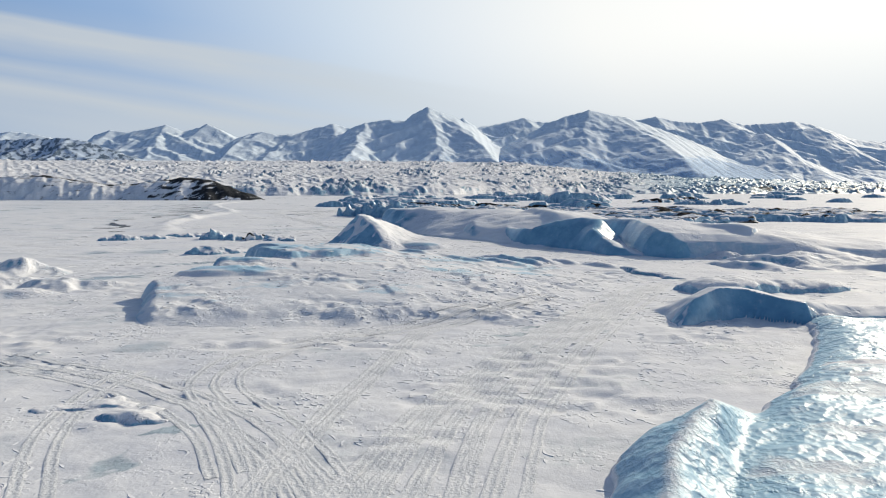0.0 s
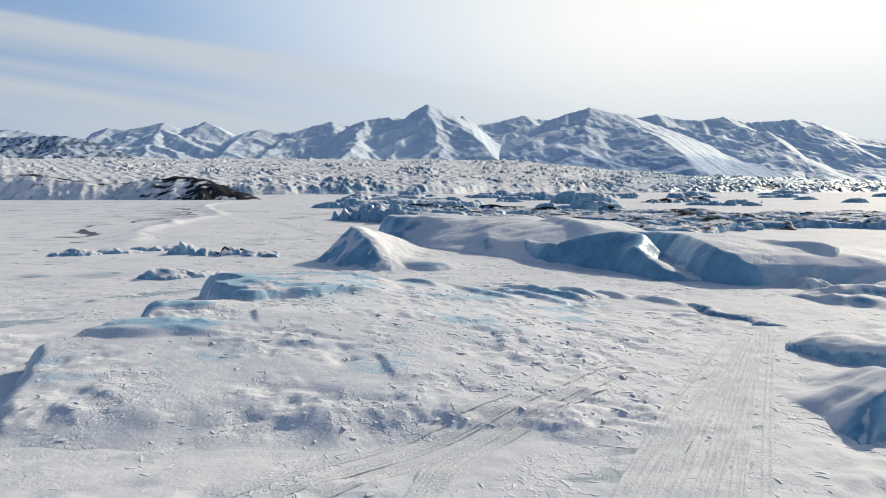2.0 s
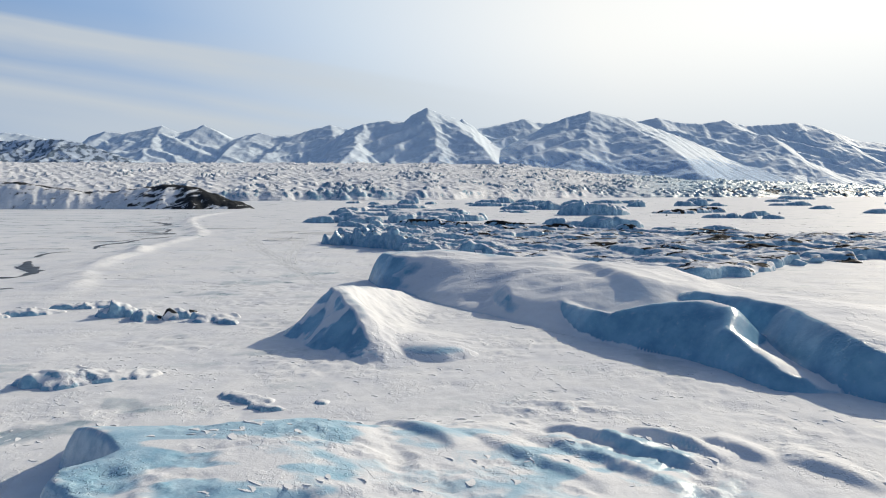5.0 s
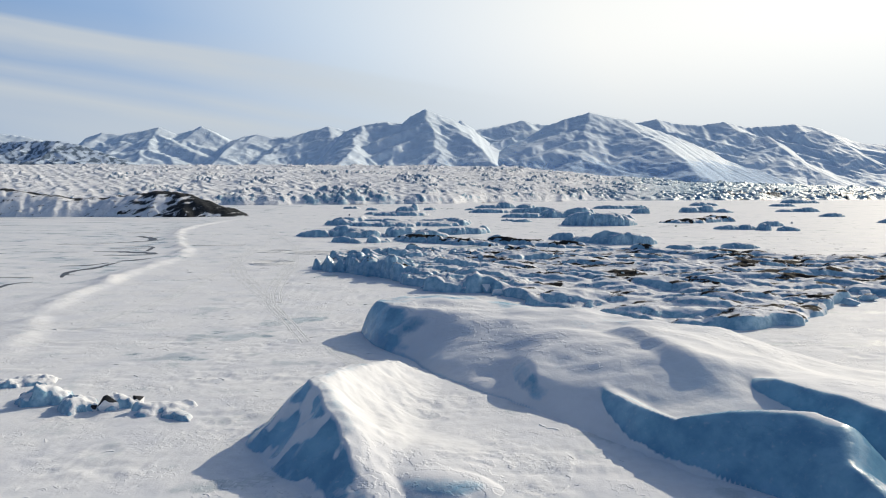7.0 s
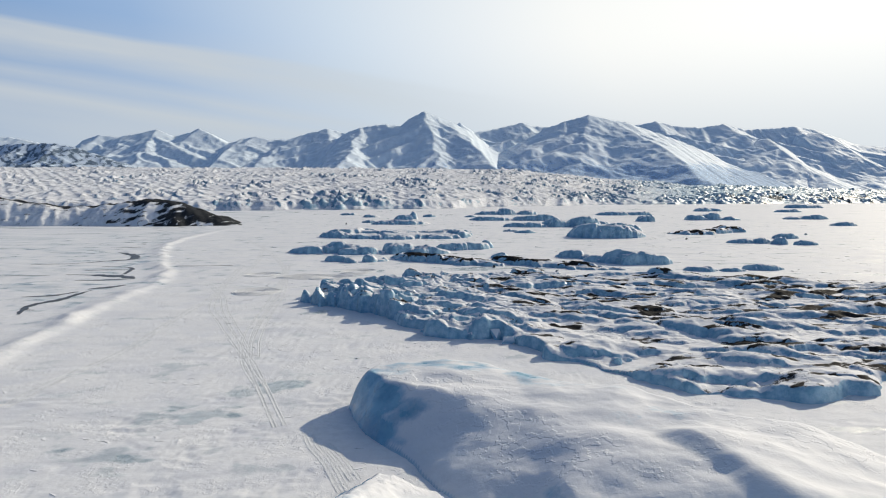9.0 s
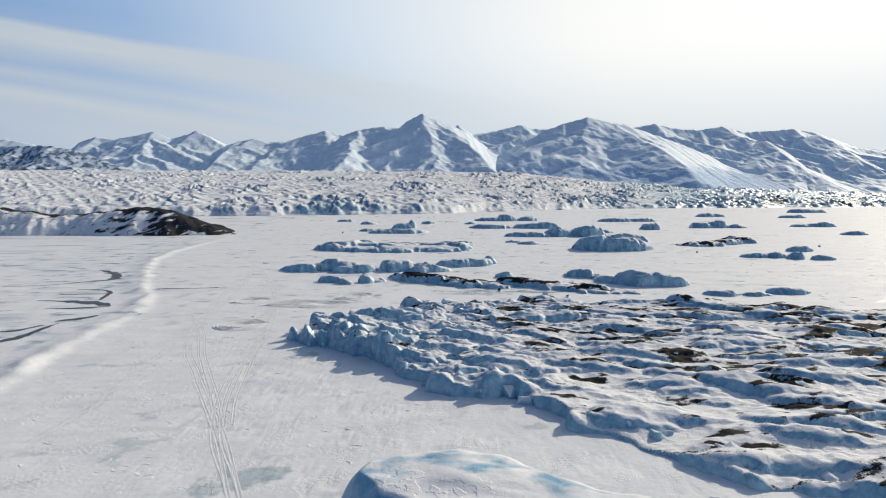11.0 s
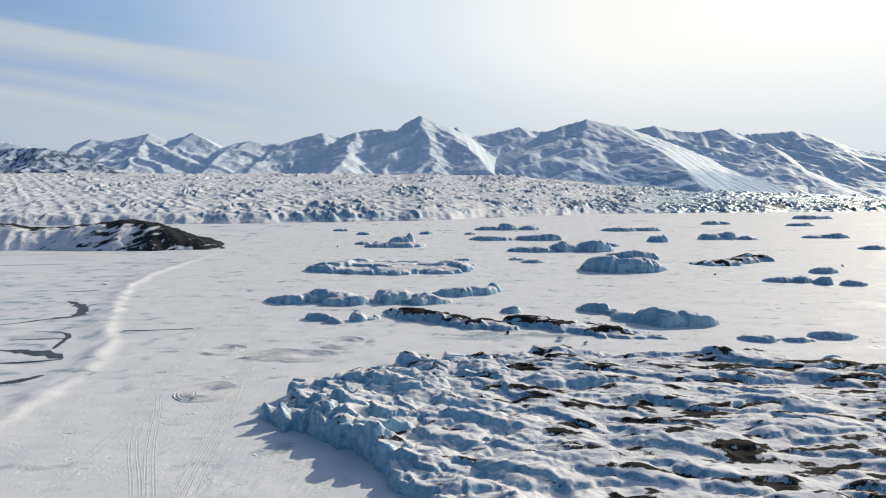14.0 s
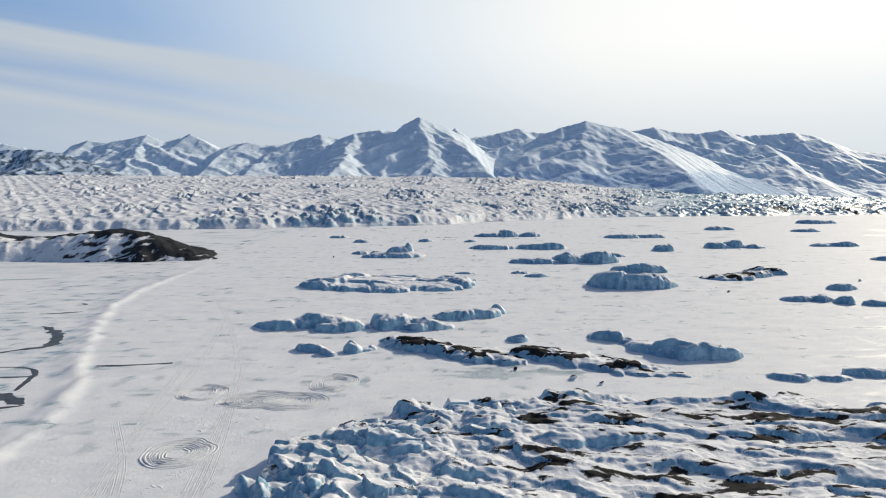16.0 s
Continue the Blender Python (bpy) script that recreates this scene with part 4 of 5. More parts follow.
# ---------------------------------------------------------------- the gravel hill on the far shore
def gravel_hill():
    """A bluff of gravel: a dark crest over a steep face where snow clings."""
    x, y = np.meshgrid(np.arange(-860, -205, 1.8), np.arange(715, 960, 2.0))
    wx, wy = x + 7 * fbm(x / 34, y / 34, 3, 131), y + 8 * fbm(x / 30, y / 30, 3, 132)
    top = np.interp(wx + 0.36 * np.maximum(wy - 762, 0), [-860, -700, -560, -500, -460, -420, -385, -350, -325, -305, -285, -262, -240, -222, -212], [28, 31, 29, 32, 27, 21, 20, 25, 28.5, 28, 25, 18, 10, 3, -2])
    foot = np.interp(wx, [-860, -500, -400, -330, -280, -240, -212], [744, 752, 757, 750, 752, 758, 772])
    up = np.clip((wy - foot) / (34 + 0.5 * top), -0.2, 1)
    z = top * np.where(up > 0, np.sin(np.clip(up, 0, 1) * math.pi / 2) ** 0.9, up) * (1 - smooth(40, 150, wy - foot - 20)) - 1.0
    rib = ridged(x / 26 + 0.35 * y / 26, y / 60, 4, 133)
    z = z + smooth(0, 6, z) * (4.2 * (rib - 0.62) + 1.3 * fbm(x / 8, y / 8, 3, 134))
    face = smooth(1.0, 0.7, up)
    right = smooth(-330, -262, x + 0.36 * np.maximum(y - 762, 0) + 10 * fbm(x / 20, y / 20, 2, 138))
    lobe = smooth(-372, -335, x)
    streak = fbm(x / 9 - z / 5, z / 9 + y / 30, 4, 135)
    ledge = smooth(0.12, 0.35, fbm(x / 34, z / 2.6, 3, 137))
    grime = 0.27 + 0.48 * smooth(0.74, 0.96, up + 0.25 * fbm(x / 26, y / 26, 3, 136)) + 0.34 * right + 0.10 * lobe + 0.55 * streak * (0.6 + 0.4 * lobe) + 0.20 * ledge - 0.16 * face * smooth(-0.1, 0.3, fbm(x / 30, z / 14, 2, 139))
    ob = laid_thing("gravel_hill", x, y, z, z > -1, 0 * z, np.clip(grime, 0, 0.85), MORAINE, (-420, 810, 0))
    return tagged(ob, "long dark gravel hill dusted with snow on the shore", "hill")


gravel_hill()


# ---------------------------------------------------------------- the glacier
def glacier():
    u = np.linspace(-1.15, 1.25, 1150)
    front = np.interp(u, [-1.2, -0.3, -0.1, 0.02, 0.18, 0.27, 0.68, 1.3], [1150, 1340, 1430, 1520, 1850, 1990, 2260, 2400])
    front = front * (1 + 0.03 * fbm(u * 9, u * 0, 4, 141) + 0.004 * fbm(u * 60, u * 0, 3, 142))
    v = np.linspace(0, 1, 240)[:, None] ** 1.15
    y = front[None] * (3700 / front[None]) ** v
    x = u[None] * y
    top = np.interp(u, [-1.2, -0.2, 0.1, 0.3, 0.66, 1.3], [150, 142, 134, 84, 40, 30])[None]
    rise = np.clip((y - front[None]) / (3100 - front[None]), 0, 1.3)
    dist = (y - front[None])
    z = top * np.minimum(rise, 1) ** 0.85 + 12 * smooth(0, 45, dist + 14 * fbm(x / 40, y / 40, 3, 149)) * np.interp(u, [0.1, 0.45], [1, 0.35])[None]
    fade = np.interp(u, [0.15, 0.4], [1, 0.85])[None]
    towers = slabs(x, y, 36, 143, 1.2, 25, 1.2, (0.3, 0.2))[0]
    teeth, crack, own = slabs(x, y, 14, 153, 1.5, 35, 1.7, (0.45, 0.25))
    crowd = np.interp(u, [-0.8, -0.35, -0.15, 0.1, 0.35], [-0.16, -0.10, 0.02, 0.12, 0.3])[None]
    edge = np.exp(-(dist / 110) ** 2) * smooth(-0.1, 0.15, fbm(x / 130, y / 400, 2, 152)) * np.interp(u, [-0.5, -0.2, 0.0, 0.05], [0.2, 0.7, 0.7, 0.1])[None]
    rough = smooth(-0.02, 0.42, fbm(x / 150, y / 240, 3, 145) + crowd + edge)
    rough = 0.10 + 0.90 * rough
    tooth = np.clip(teeth - 0.42, -0.12, 1)
    comb = wave(x, y, 30, 35, 156, 0.3, 1.2)[0]
    lone = smooth(0.62, 0.8, own) * (1 - rough)
    z = z + 5 * fbm(x / 120, y / 160, 3, 146) + smooth(0, 30, dist) * fade * ((rough + 0.4 * lone) * (9 * tooth - 2 * smooth(0.12, 0, crack) + 2.5 * (ridged(x / 20, y / 34, 3, 147) - 0.5)) + (0.35 + 0.65 * rough) * 8 * comb + rough * 5 * (towers - 0.5))
    z = z - 2.0 * (dist < 3)
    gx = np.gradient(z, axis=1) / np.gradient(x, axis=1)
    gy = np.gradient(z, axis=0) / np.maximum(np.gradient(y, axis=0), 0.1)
    # bare ice, with more blue on left faces to stand for the towers' shade
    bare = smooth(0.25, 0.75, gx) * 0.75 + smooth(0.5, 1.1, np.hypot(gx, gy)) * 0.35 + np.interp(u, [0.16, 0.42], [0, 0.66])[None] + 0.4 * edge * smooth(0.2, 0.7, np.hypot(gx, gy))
    grime = np.interp(u, [0.2, 0.45], [0, 0.52])[None] * smooth(-0.25, 0.35, fbm(x / 60, y / 160, 4, 148)) * (1 - smooth(0.25, 0.9, rise))
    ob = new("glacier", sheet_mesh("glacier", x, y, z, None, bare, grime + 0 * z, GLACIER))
    return tagged(ob, "broad glacier of jagged blue-white ice towers", "glacier", kind="structure")


glacier()


# ---------------------------------------------------------------- the mountains
def mountain(label, ridge, y0, depth, seed, rock=0.35, steep=0.26, mat=None, spurs=(), base=0.62, cover=0.12):
    """A massif with its ridge along keys of (x, height), from which spurs and side ribs run down towards the lake."""
    kx, kz = np.array([k[0] for k in ridge], float), np.array([k[1] for k in ridge], float)
    x, d = np.meshgrid(np.arange(kx[0], kx[-1], 9.0), np.linspace(-0.06, 1.0, 112) ** 1.0 * depth)
    y = y0 - d
    seen = x * y0 / y
    rough = fbm(x / 55, y * 0, 4, seed + 1)
    crest = np.interp(seen, kx, kz) + 9 * rough
    wx = x + 46 * fbm(x / 210, y / 210, 4, seed, 0.55) * np.clip(d / 250, 0, 1)
    wd = d + 46 * fbm(x / 210, y / 210, 4, seed + 40, 0.55) * np.clip(d / 250, 0, 1)
    even = np.convolve(np.pad(np.interp(x[0], kx, kz), 25, mode="edge"), np.ones(51) / 51, "valid")[None]
    fallen = np.clip(wd / depth, 0, 1)
    z = np.maximum(crest - 0.7 * d, even * base * (1 - fallen) ** 1.3)
    rnd = random.Random(seed)

    def rib(ax, ad, ah, bx, bd, bh, side):
        nonlocal z
        ln = math.hypot(bx - ax, bd - ad)
        tx, td = (bx - ax) / ln, (bd - ad) / ln
        near = (x[0] > min(ax, bx) - 700) & (x[0] < max(ax, bx) + 700)
        if not near.any():
            return
        px, pd = wx[:, near], wd[:, near]
        t = np.clip(((px - ax) * tx + (pd - ad) * td) / ln, 0, 1)
        off = np.hypot(px - ax - t * ln * tx, pd - ad - t * ln * td)
        line = bh + (ah - bh) * (1 - t) ** 1.12
        z[:, near] = np.maximum(z[:, near], line - side * off)

    for k in range(len(kx)):
        peak = 0 < k < len(kx) - 1 and kz[k] >= kz[k - 1] and kz[k] >= kz[k + 1]
        lean = dict(spurs).get(k, rnd.uniform(-0.3, 0.45))
        reach = depth * (rnd.uniform(0.85, 1.0) if peak else rnd.uniform(0.5, 0.8))
        foot = 0 if peak else kz[k] * rnd.uniform(0.1, 0.3)
        ex = kx[k] + lean * reach
        rib(kx[k], 0, kz[k], ex, reach, foot, steep)
        for share in (0.16, 0.32, 0.48, 0.64, 0.8) if peak else (0.3, 0.6):
            share += rnd.uniform(-0.05, 0.05)
            h = kz[k] + (foot - kz[k]) * (1 - (1 - share) ** 1.12)
            for way in (-1, 1):
                run = reach * rnd.uniform(0.22, 0.4)
                sx, sd = kx[k] + (ex - kx[k]) * share, reach * share
                rib(sx, sd, h, sx + way * run * rnd.uniform(0.5, 0.9), sd + run, h * rnd.uniform(0.05, 0.3), steep * 1.15)
    lid = crest * y / y0 - 0.10 * np.maximum(d, 0) - 0.5 * np.maximum(-d, 0)
    z = np.where(d <= 0, lid, np.minimum(z, lid))
    body = smooth(0, 120, d) * smooth(5, 60, z)
    z = z + body * (8 * (ridged(wx / 130, wd / 260, 4, seed + 2, 0.5) - 0.62) + 2.5 * fbm(x / 38, y / 48, 4, seed + 5))
    z = np.minimum(z, lid) * (1 - smooth(0.9, 1.0, d / depth)) - 6 * smooth(0.93, 1.0, d / depth)
    z = z * np.sqrt(smooth(kx[0] - 20, kx[0] + 130, x) * smooth(kx[-1] + 10, kx[-1] - 130, x)) - 4
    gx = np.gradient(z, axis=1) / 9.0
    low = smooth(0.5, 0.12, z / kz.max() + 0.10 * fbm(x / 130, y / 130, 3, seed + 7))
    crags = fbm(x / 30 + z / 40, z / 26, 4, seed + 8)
    # rock cover, plus extra darkening of left slopes that stands for their shade
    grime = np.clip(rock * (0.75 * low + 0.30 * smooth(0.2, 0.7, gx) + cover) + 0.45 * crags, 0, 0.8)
    ob = new("mountain", sheet_mesh("mountain", x, y, z, None, None, grime, mat or HAZED_ROCK, (0, y0, 0)))
    ob.location = (0, y0, 18)
    return tagged(ob, label, "mountain", kind="structure")


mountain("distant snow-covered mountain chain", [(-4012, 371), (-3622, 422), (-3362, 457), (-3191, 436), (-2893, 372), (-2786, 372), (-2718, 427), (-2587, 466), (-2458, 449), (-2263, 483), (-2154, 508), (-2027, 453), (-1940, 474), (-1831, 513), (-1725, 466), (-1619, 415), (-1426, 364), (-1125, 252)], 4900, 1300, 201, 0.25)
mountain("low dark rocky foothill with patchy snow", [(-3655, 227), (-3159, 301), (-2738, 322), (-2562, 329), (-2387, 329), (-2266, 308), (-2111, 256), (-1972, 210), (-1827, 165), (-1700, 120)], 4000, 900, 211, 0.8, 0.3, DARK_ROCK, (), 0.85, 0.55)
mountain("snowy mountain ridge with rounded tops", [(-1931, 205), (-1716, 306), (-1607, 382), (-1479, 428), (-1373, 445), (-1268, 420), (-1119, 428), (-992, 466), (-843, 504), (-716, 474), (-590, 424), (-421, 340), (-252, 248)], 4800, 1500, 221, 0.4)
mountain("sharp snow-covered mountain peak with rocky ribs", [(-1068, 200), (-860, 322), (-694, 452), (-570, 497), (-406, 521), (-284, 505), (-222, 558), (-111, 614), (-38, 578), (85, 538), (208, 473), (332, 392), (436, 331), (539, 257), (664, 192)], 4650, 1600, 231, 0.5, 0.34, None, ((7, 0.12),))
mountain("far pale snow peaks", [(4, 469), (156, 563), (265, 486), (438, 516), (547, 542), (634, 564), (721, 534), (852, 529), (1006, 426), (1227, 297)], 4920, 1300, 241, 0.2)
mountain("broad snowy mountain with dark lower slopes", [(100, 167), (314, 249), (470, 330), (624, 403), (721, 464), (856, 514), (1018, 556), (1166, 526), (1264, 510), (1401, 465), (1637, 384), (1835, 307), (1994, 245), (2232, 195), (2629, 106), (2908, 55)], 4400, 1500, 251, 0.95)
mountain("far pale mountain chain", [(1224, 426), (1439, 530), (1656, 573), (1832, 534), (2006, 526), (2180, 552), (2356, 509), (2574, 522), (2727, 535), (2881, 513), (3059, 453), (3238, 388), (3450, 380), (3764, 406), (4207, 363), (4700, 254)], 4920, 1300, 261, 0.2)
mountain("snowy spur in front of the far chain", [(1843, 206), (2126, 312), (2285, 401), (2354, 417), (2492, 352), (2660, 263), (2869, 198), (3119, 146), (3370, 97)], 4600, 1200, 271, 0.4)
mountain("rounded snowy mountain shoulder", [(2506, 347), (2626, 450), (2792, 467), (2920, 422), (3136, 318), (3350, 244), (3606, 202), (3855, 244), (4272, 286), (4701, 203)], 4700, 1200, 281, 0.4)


# ---------------------------------------------------------------- bergs out on the lake
def far_berg(label, blobs, seed, step=0.7, rough=0.5, dirt=0.0, ice=(0.3, 0.9), patch=0.16, warp=4.2, group="icebergs on the lake", base_ice=0.0, steps=0.0, facet=0.3):
    rnd = random.Random(seed)
    full = []
    for cx, cy, rx, ry, turn, h, edge in blobs:
        deep = ry if edge >= 0.9 or rx > 40 else ry * rnd.uniform(1.35, 1.7)
        full.append((cx, cy + (deep - ry) * 0.85, rx, deep, turn, h * 0.85, max(edge, 0.3), rnd.uniform(-0.3, 0.3), rnd.uniform(-0.75, -0.45) if edge < 0.9 else -0.2))
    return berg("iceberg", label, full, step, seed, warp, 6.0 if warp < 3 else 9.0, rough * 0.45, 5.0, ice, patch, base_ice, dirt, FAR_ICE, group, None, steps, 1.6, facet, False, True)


far_berg("broken blue iceberg with snow-covered top", [(-81, 457, 12, 6, 6, 4.2, 0.4), (-60, 460, 17, 8, -6, 6.2, 0.6), (-52, 452, 14, 5, 0, 3.5, 0.4)], 301, 0.6)
far_berg("humped blue iceberg with a hollow side", [(-28, 459, 12, 8, 0, 6.2, 0.6), (-12, 456, 12, 6, -10, 4.0, 0.5), (-18, 451, 10, 4, 5, 3.0, 0.4)], 302, 0.6)
far_berg("low flat iceberg with a blue edge", [(7, 481, 16, 7, 10, 4.0, 0.35), (18, 488, 10, 6, 0, 3.2, 0.4)], 303, 0.6)
far_berg("small rounded bright blue ice ball", [(25, 491, 4.2, 3.8, 0, 5.6, 0.9)], 304, 0.4, 0.2, base_ice=0.5, warp=0.5, facet=0.0)
far_berg("wide low iceberg of cracked snowy slabs", [(-42, 606, 46, 44, 0, 5.6, 0.45), (-80, 590, 20, 14, 15, 5.0, 0.5), (-5, 590, 24, 22, 0, 4.6, 0.5), (6, 612, 14, 10, -10, 5.0, 0.5)], 305, 0.8, 0.8, ice=(0.25, 0.7), patch=0.25, warp=6.0, facet=0.75, base_ice=0.0)
far_berg("peaked snow-dusted blue iceberg", [(-48, 800, 31, 15, 0, 5.0, 0.6), (-45, 803, 15, 9, 0, 14, 0.95), (-68, 795, 16, 8, 0, 4, 0.6)], 306, 1.0)
far_berg("long flat-topped blue iceberg", [(62, 893, 28, 9, 0, 4.6, 0.25), (118, 892, 30, 9, -4, 6.0, 0.22)], 307, 1.1)
far_berg("row of jagged blue ice humps", [(78, 1116, 24, 12, 0, 6, 0.4), (106, 1118, 18, 12, 0, 11, 0.7), (138, 1116, 18, 10, 0, 8, 0.6)], 308, 1.3)
far_berg("lumpy blue iceberg with scalloped walls", [(85, 738, 24, 8, -4, 4.2, 0.4), (118, 743, 14, 9, 0, 8.6, 0.6), (146, 742, 18, 10, 0, 9.0, 0.35)], 309, 0.8)
far_berg("large flat-topped blue iceberg with sheer walls", [(128, 583, 30, 10, 2, 9.0, 0.3), (112, 590, 14, 9, 0, 10.4, 0.5)], 310, 0.6, 0.35, facet=0.2)
far_berg("low blue iceberg slab", [(160, 668, 24, 8, -3, 5.6, 0.3)], 311, 0.7)
far_berg("dark gravel-covered iceberg with snow between", [(214, 626, 22, 11, 20, 3.6, 0.8), (236, 640, 20, 10, 25, 4.4, 0.8), (256, 655, 16, 10, 20, 5.6, 0.8)], 312, 0.8, 1.1, 1.0)
far_berg("snowy iceberg wedge with a blue lip", [(66, 431, 9, 4, -25, 3.6, 0.5), (76, 420, 8, 3, -30, 2.2, 0.6)], 313, 0.5)
far_berg("bowl-shaped blue iceberg with a snowy crest", [(92, 402, 18, 6.5, -4, 4.6, 0.3), (84, 410, 16, 6, -20, 3.2, 0.7)], 314, 0.5, 0.3)
far_berg("low curled blue ice piece", [(-58, 413, 7, 3, -18, 3.2, 0.6), (-50, 406, 5, 2, -45, 2.4, 0.6)], 315, 0.4, 0.25, warp=0.8)
far_berg("small blue ice cone in a snow drift", [(-41, 411, 4, 3.6, 0, 5.0, 0.9), (-38, 414, 6, 4, 0, 2.0, 0.9)], 316, 0.4, 0.25, warp=0.8)
far_berg("long iceberg covered in black gravel over a shaded blue wall", [(-10, 414, 24, 6, -36, 3.6, 0.5), (8, 401, 20, 7, -28, 3.0, 0.7), (20, 404, 16, 5, -20, 2.0, 0.8)], 317, 0.5, 0.7, 1.7, facet=0.5, patch=0.0, warp=6.0)
far_berg("long gravel-streaked iceberg with a snowy flank", [(40, 397, 20, 7, -24, 3.2, 0.6), (56, 386, 20, 7, -30, 2.6, 0.8), (66, 378, 12, 5, -20, 1.8, 0.8)], 318, 0.5, 0.7, 1.4, facet=0.5, patch=0.0, warp=6.0)
far_berg("small snowy ice block", [(27, 428, 5, 3, 0, 2.6, 0.6)], 319, 0.4, 0.3, warp=0.7)
far_berg("black gravel cone over an ice core", [(84, 345, 6.5, 5, -10, 5.2, 0.9)], 320, 0.4, 0.5, 1.2, warp=1.0)
for n, (cx, cy, rx, ry, h) in enumerate(((330, 902, 14, 8, 6.5), (352, 908, 13, 8, 8.5), (372, 900, 13, 6, 3.5), (505, 1295, 18, 10, 8), (530, 1300, 14, 8, 5), (850, 1560, 36, 14, 10), (890, 1570, 18, 10, 7), (470, 925, 14, 7, 3.5), (495, 926, 22, 7, 5),
        (206, 528, 9, 4, 2.8), (219, 526, 6, 4, 4.0), (228, 517, 4.5, 4, 4.6), (112, 372, 8, 3, 1.8), (126, 371, 6, 2.5, 1.4), (142, 376, 9, 4, 2.4), (270, 1082, 26, 10, 6.5), (312, 1090, 26, 9, 5), (250, 862, 12, 7, 6.5), (262, 572, 9, 4, 4.2),
        (242, 512, 7, 4, 3.2), (640, 1240, 24, 9, 5), (700, 1010, 16, 8, 6), (430, 760, 14, 6, 4), (396, 620, 12, 5, 4.2), (180, 800, 8, 5, 3), (-88, 830, 9, 5, 3.2), (-70, 835, 7, 4, 2.8), (-105, 1000, 12, 6, 4), (-20, 1010, 10, 6, 4), (40, 1005, 9, 5, 3), (-150, 1090, 14, 7, 4), (60, 660, 7, 4, 2.0), (70, 640, 9, 4, 2.6), (16, 660, 8, 4, 1.6))):
    far_berg(("low snow-capped blue iceberg", "angular pale blue ice block", "rounded blue iceberg under thin snow")[n % 3], [(cx, cy, rx, ry, (n * 37) % 24 - 12, h, 0.35 + 0.1 * (n % 4)), (cx + rx * 0.5, cy + 1, rx * 0.6, ry * 0.8, 0, h * 0.6, 0.6)], 340 + n, 0.5 if cy < 700 else 1.0, 0.4, warp=2.2)

# pieces beside the old shore and round the pyramid
for n, (label, blobs) in enumerate((
        ("low blue ice slab drifted over with snow", [(-79, 151, 5, 2.2, 8, 1.7, 0.4), (-72, 155, 5, 2, 20, 1.2, 0.7)]),
        ("small blue ice fin in a snow drift", [(-68, 160, 4, 1.6, 10, 1.5, 0.6), (-64, 162, 4, 2, 0, 1.0, 0.8)]),
        ("small blue ice cone", [(-57, 154, 3.4, 2.6, 0, 2.5, 0.9)]),
        ("jagged grey ice lumps in drifted snow", [(-51, 151, 3.0, 2.0, -20, 1.8, 0.7), (-46, 152, 2.4, 2.2, 10, 2.3, 0.8)]),
        ("wind-scoured snow fin beside rocks", [(-40, 150, 4, 1.6, 25, 1.5, 0.6), (-37, 148, 3, 1.2, -30, 1.1, 0.6)]),
        ("greenish ice mound with a snow crust", [(-44, 118, 5, 3, 10, 1.5, 0.8), (-40, 119, 5, 2, 20, 1.1, 0.8)]),
        ("snowy iceberg with blue ice teeth", [(-61, 90, 7, 5, 10, 2.8, 0.5), (-66, 84, 9, 6, 0, 2.2, 0.7), (-54, 76, 10, 3.5, 20, 1.6, 0.7)]),
        ("long snow drift over an ice ledge", [(-46, 76, 8, 2.6, 15, 1.5, 0.45), (-52, 70, 9, 4, 10, 1.1, 0.9)]),
        ("low blue ice slab among vehicle tracks", [(-16.6, 32.6, 1.6, 0.7, 8, 0.42, 0.4), (-15.6, 31.7, 1.5, 0.5, 5, 0.3, 0.4)]),
        ("blue ice patch rising from the snow", [(-20, 34, 2.6, 1.1, 10, 0.3, 0.5)]),
        ("shaded snow hollow's rim", [(-23, 112.5, 3.2, 1.1, -25, 0.8, 0.5), (-20, 109.5, 2, 0.8, -20, 0.7, 0.5)]),
        ("small ice lump in the snow", [(-14.8, 111, 1.1, 0.8, 0, 0.6, 0.7)]),
        ("flat crusted ice plate", [(7, 110, 8.5, 2.0, -6, 0.45, 0.3)]),
        ("crusted snow ledge with a dark lip", [(-5, 101, 7, 2.0, -25, 0.7, 0.35)]),
        ("long blue ice ledge along a fault", [(28.5, 91, 1.2, 9, 30, 0.75, 0.6)]),
        ("snow-covered ice hummock with a shaded side", [(43, 112.5, 4.5, 2.4, -15, 1.7, 0.6), (50, 110, 6, 3.4, -20, 1.6, 0.9)]),
        ("broad snow-covered ice swell", [(54, 100, 9, 5, -30, 2.0, 0.8), (64, 108, 12, 8, -20, 1.8, 0.95), (48, 96, 6, 2.4, -40, 1.2, 0.6)]),
        ("wind-rounded snow hummock on lake ice", [(70, 92, 10, 6, -25, 2.2, 0.9), (80, 100, 12, 8, -15, 2.0, 0.95)]))):
    full = [(cx, cy, rx, ry, turn, h * 0.85, max(edge, 0.8), 0.0, 0.0) for cx, cy, rx, ry, turn, h, edge in blobs]
    wide = max(b[2] for b in full)
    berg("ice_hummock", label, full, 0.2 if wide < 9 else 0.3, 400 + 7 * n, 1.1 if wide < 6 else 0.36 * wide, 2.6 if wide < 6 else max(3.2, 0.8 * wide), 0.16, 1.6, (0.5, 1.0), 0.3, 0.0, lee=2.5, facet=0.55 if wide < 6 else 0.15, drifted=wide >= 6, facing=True)


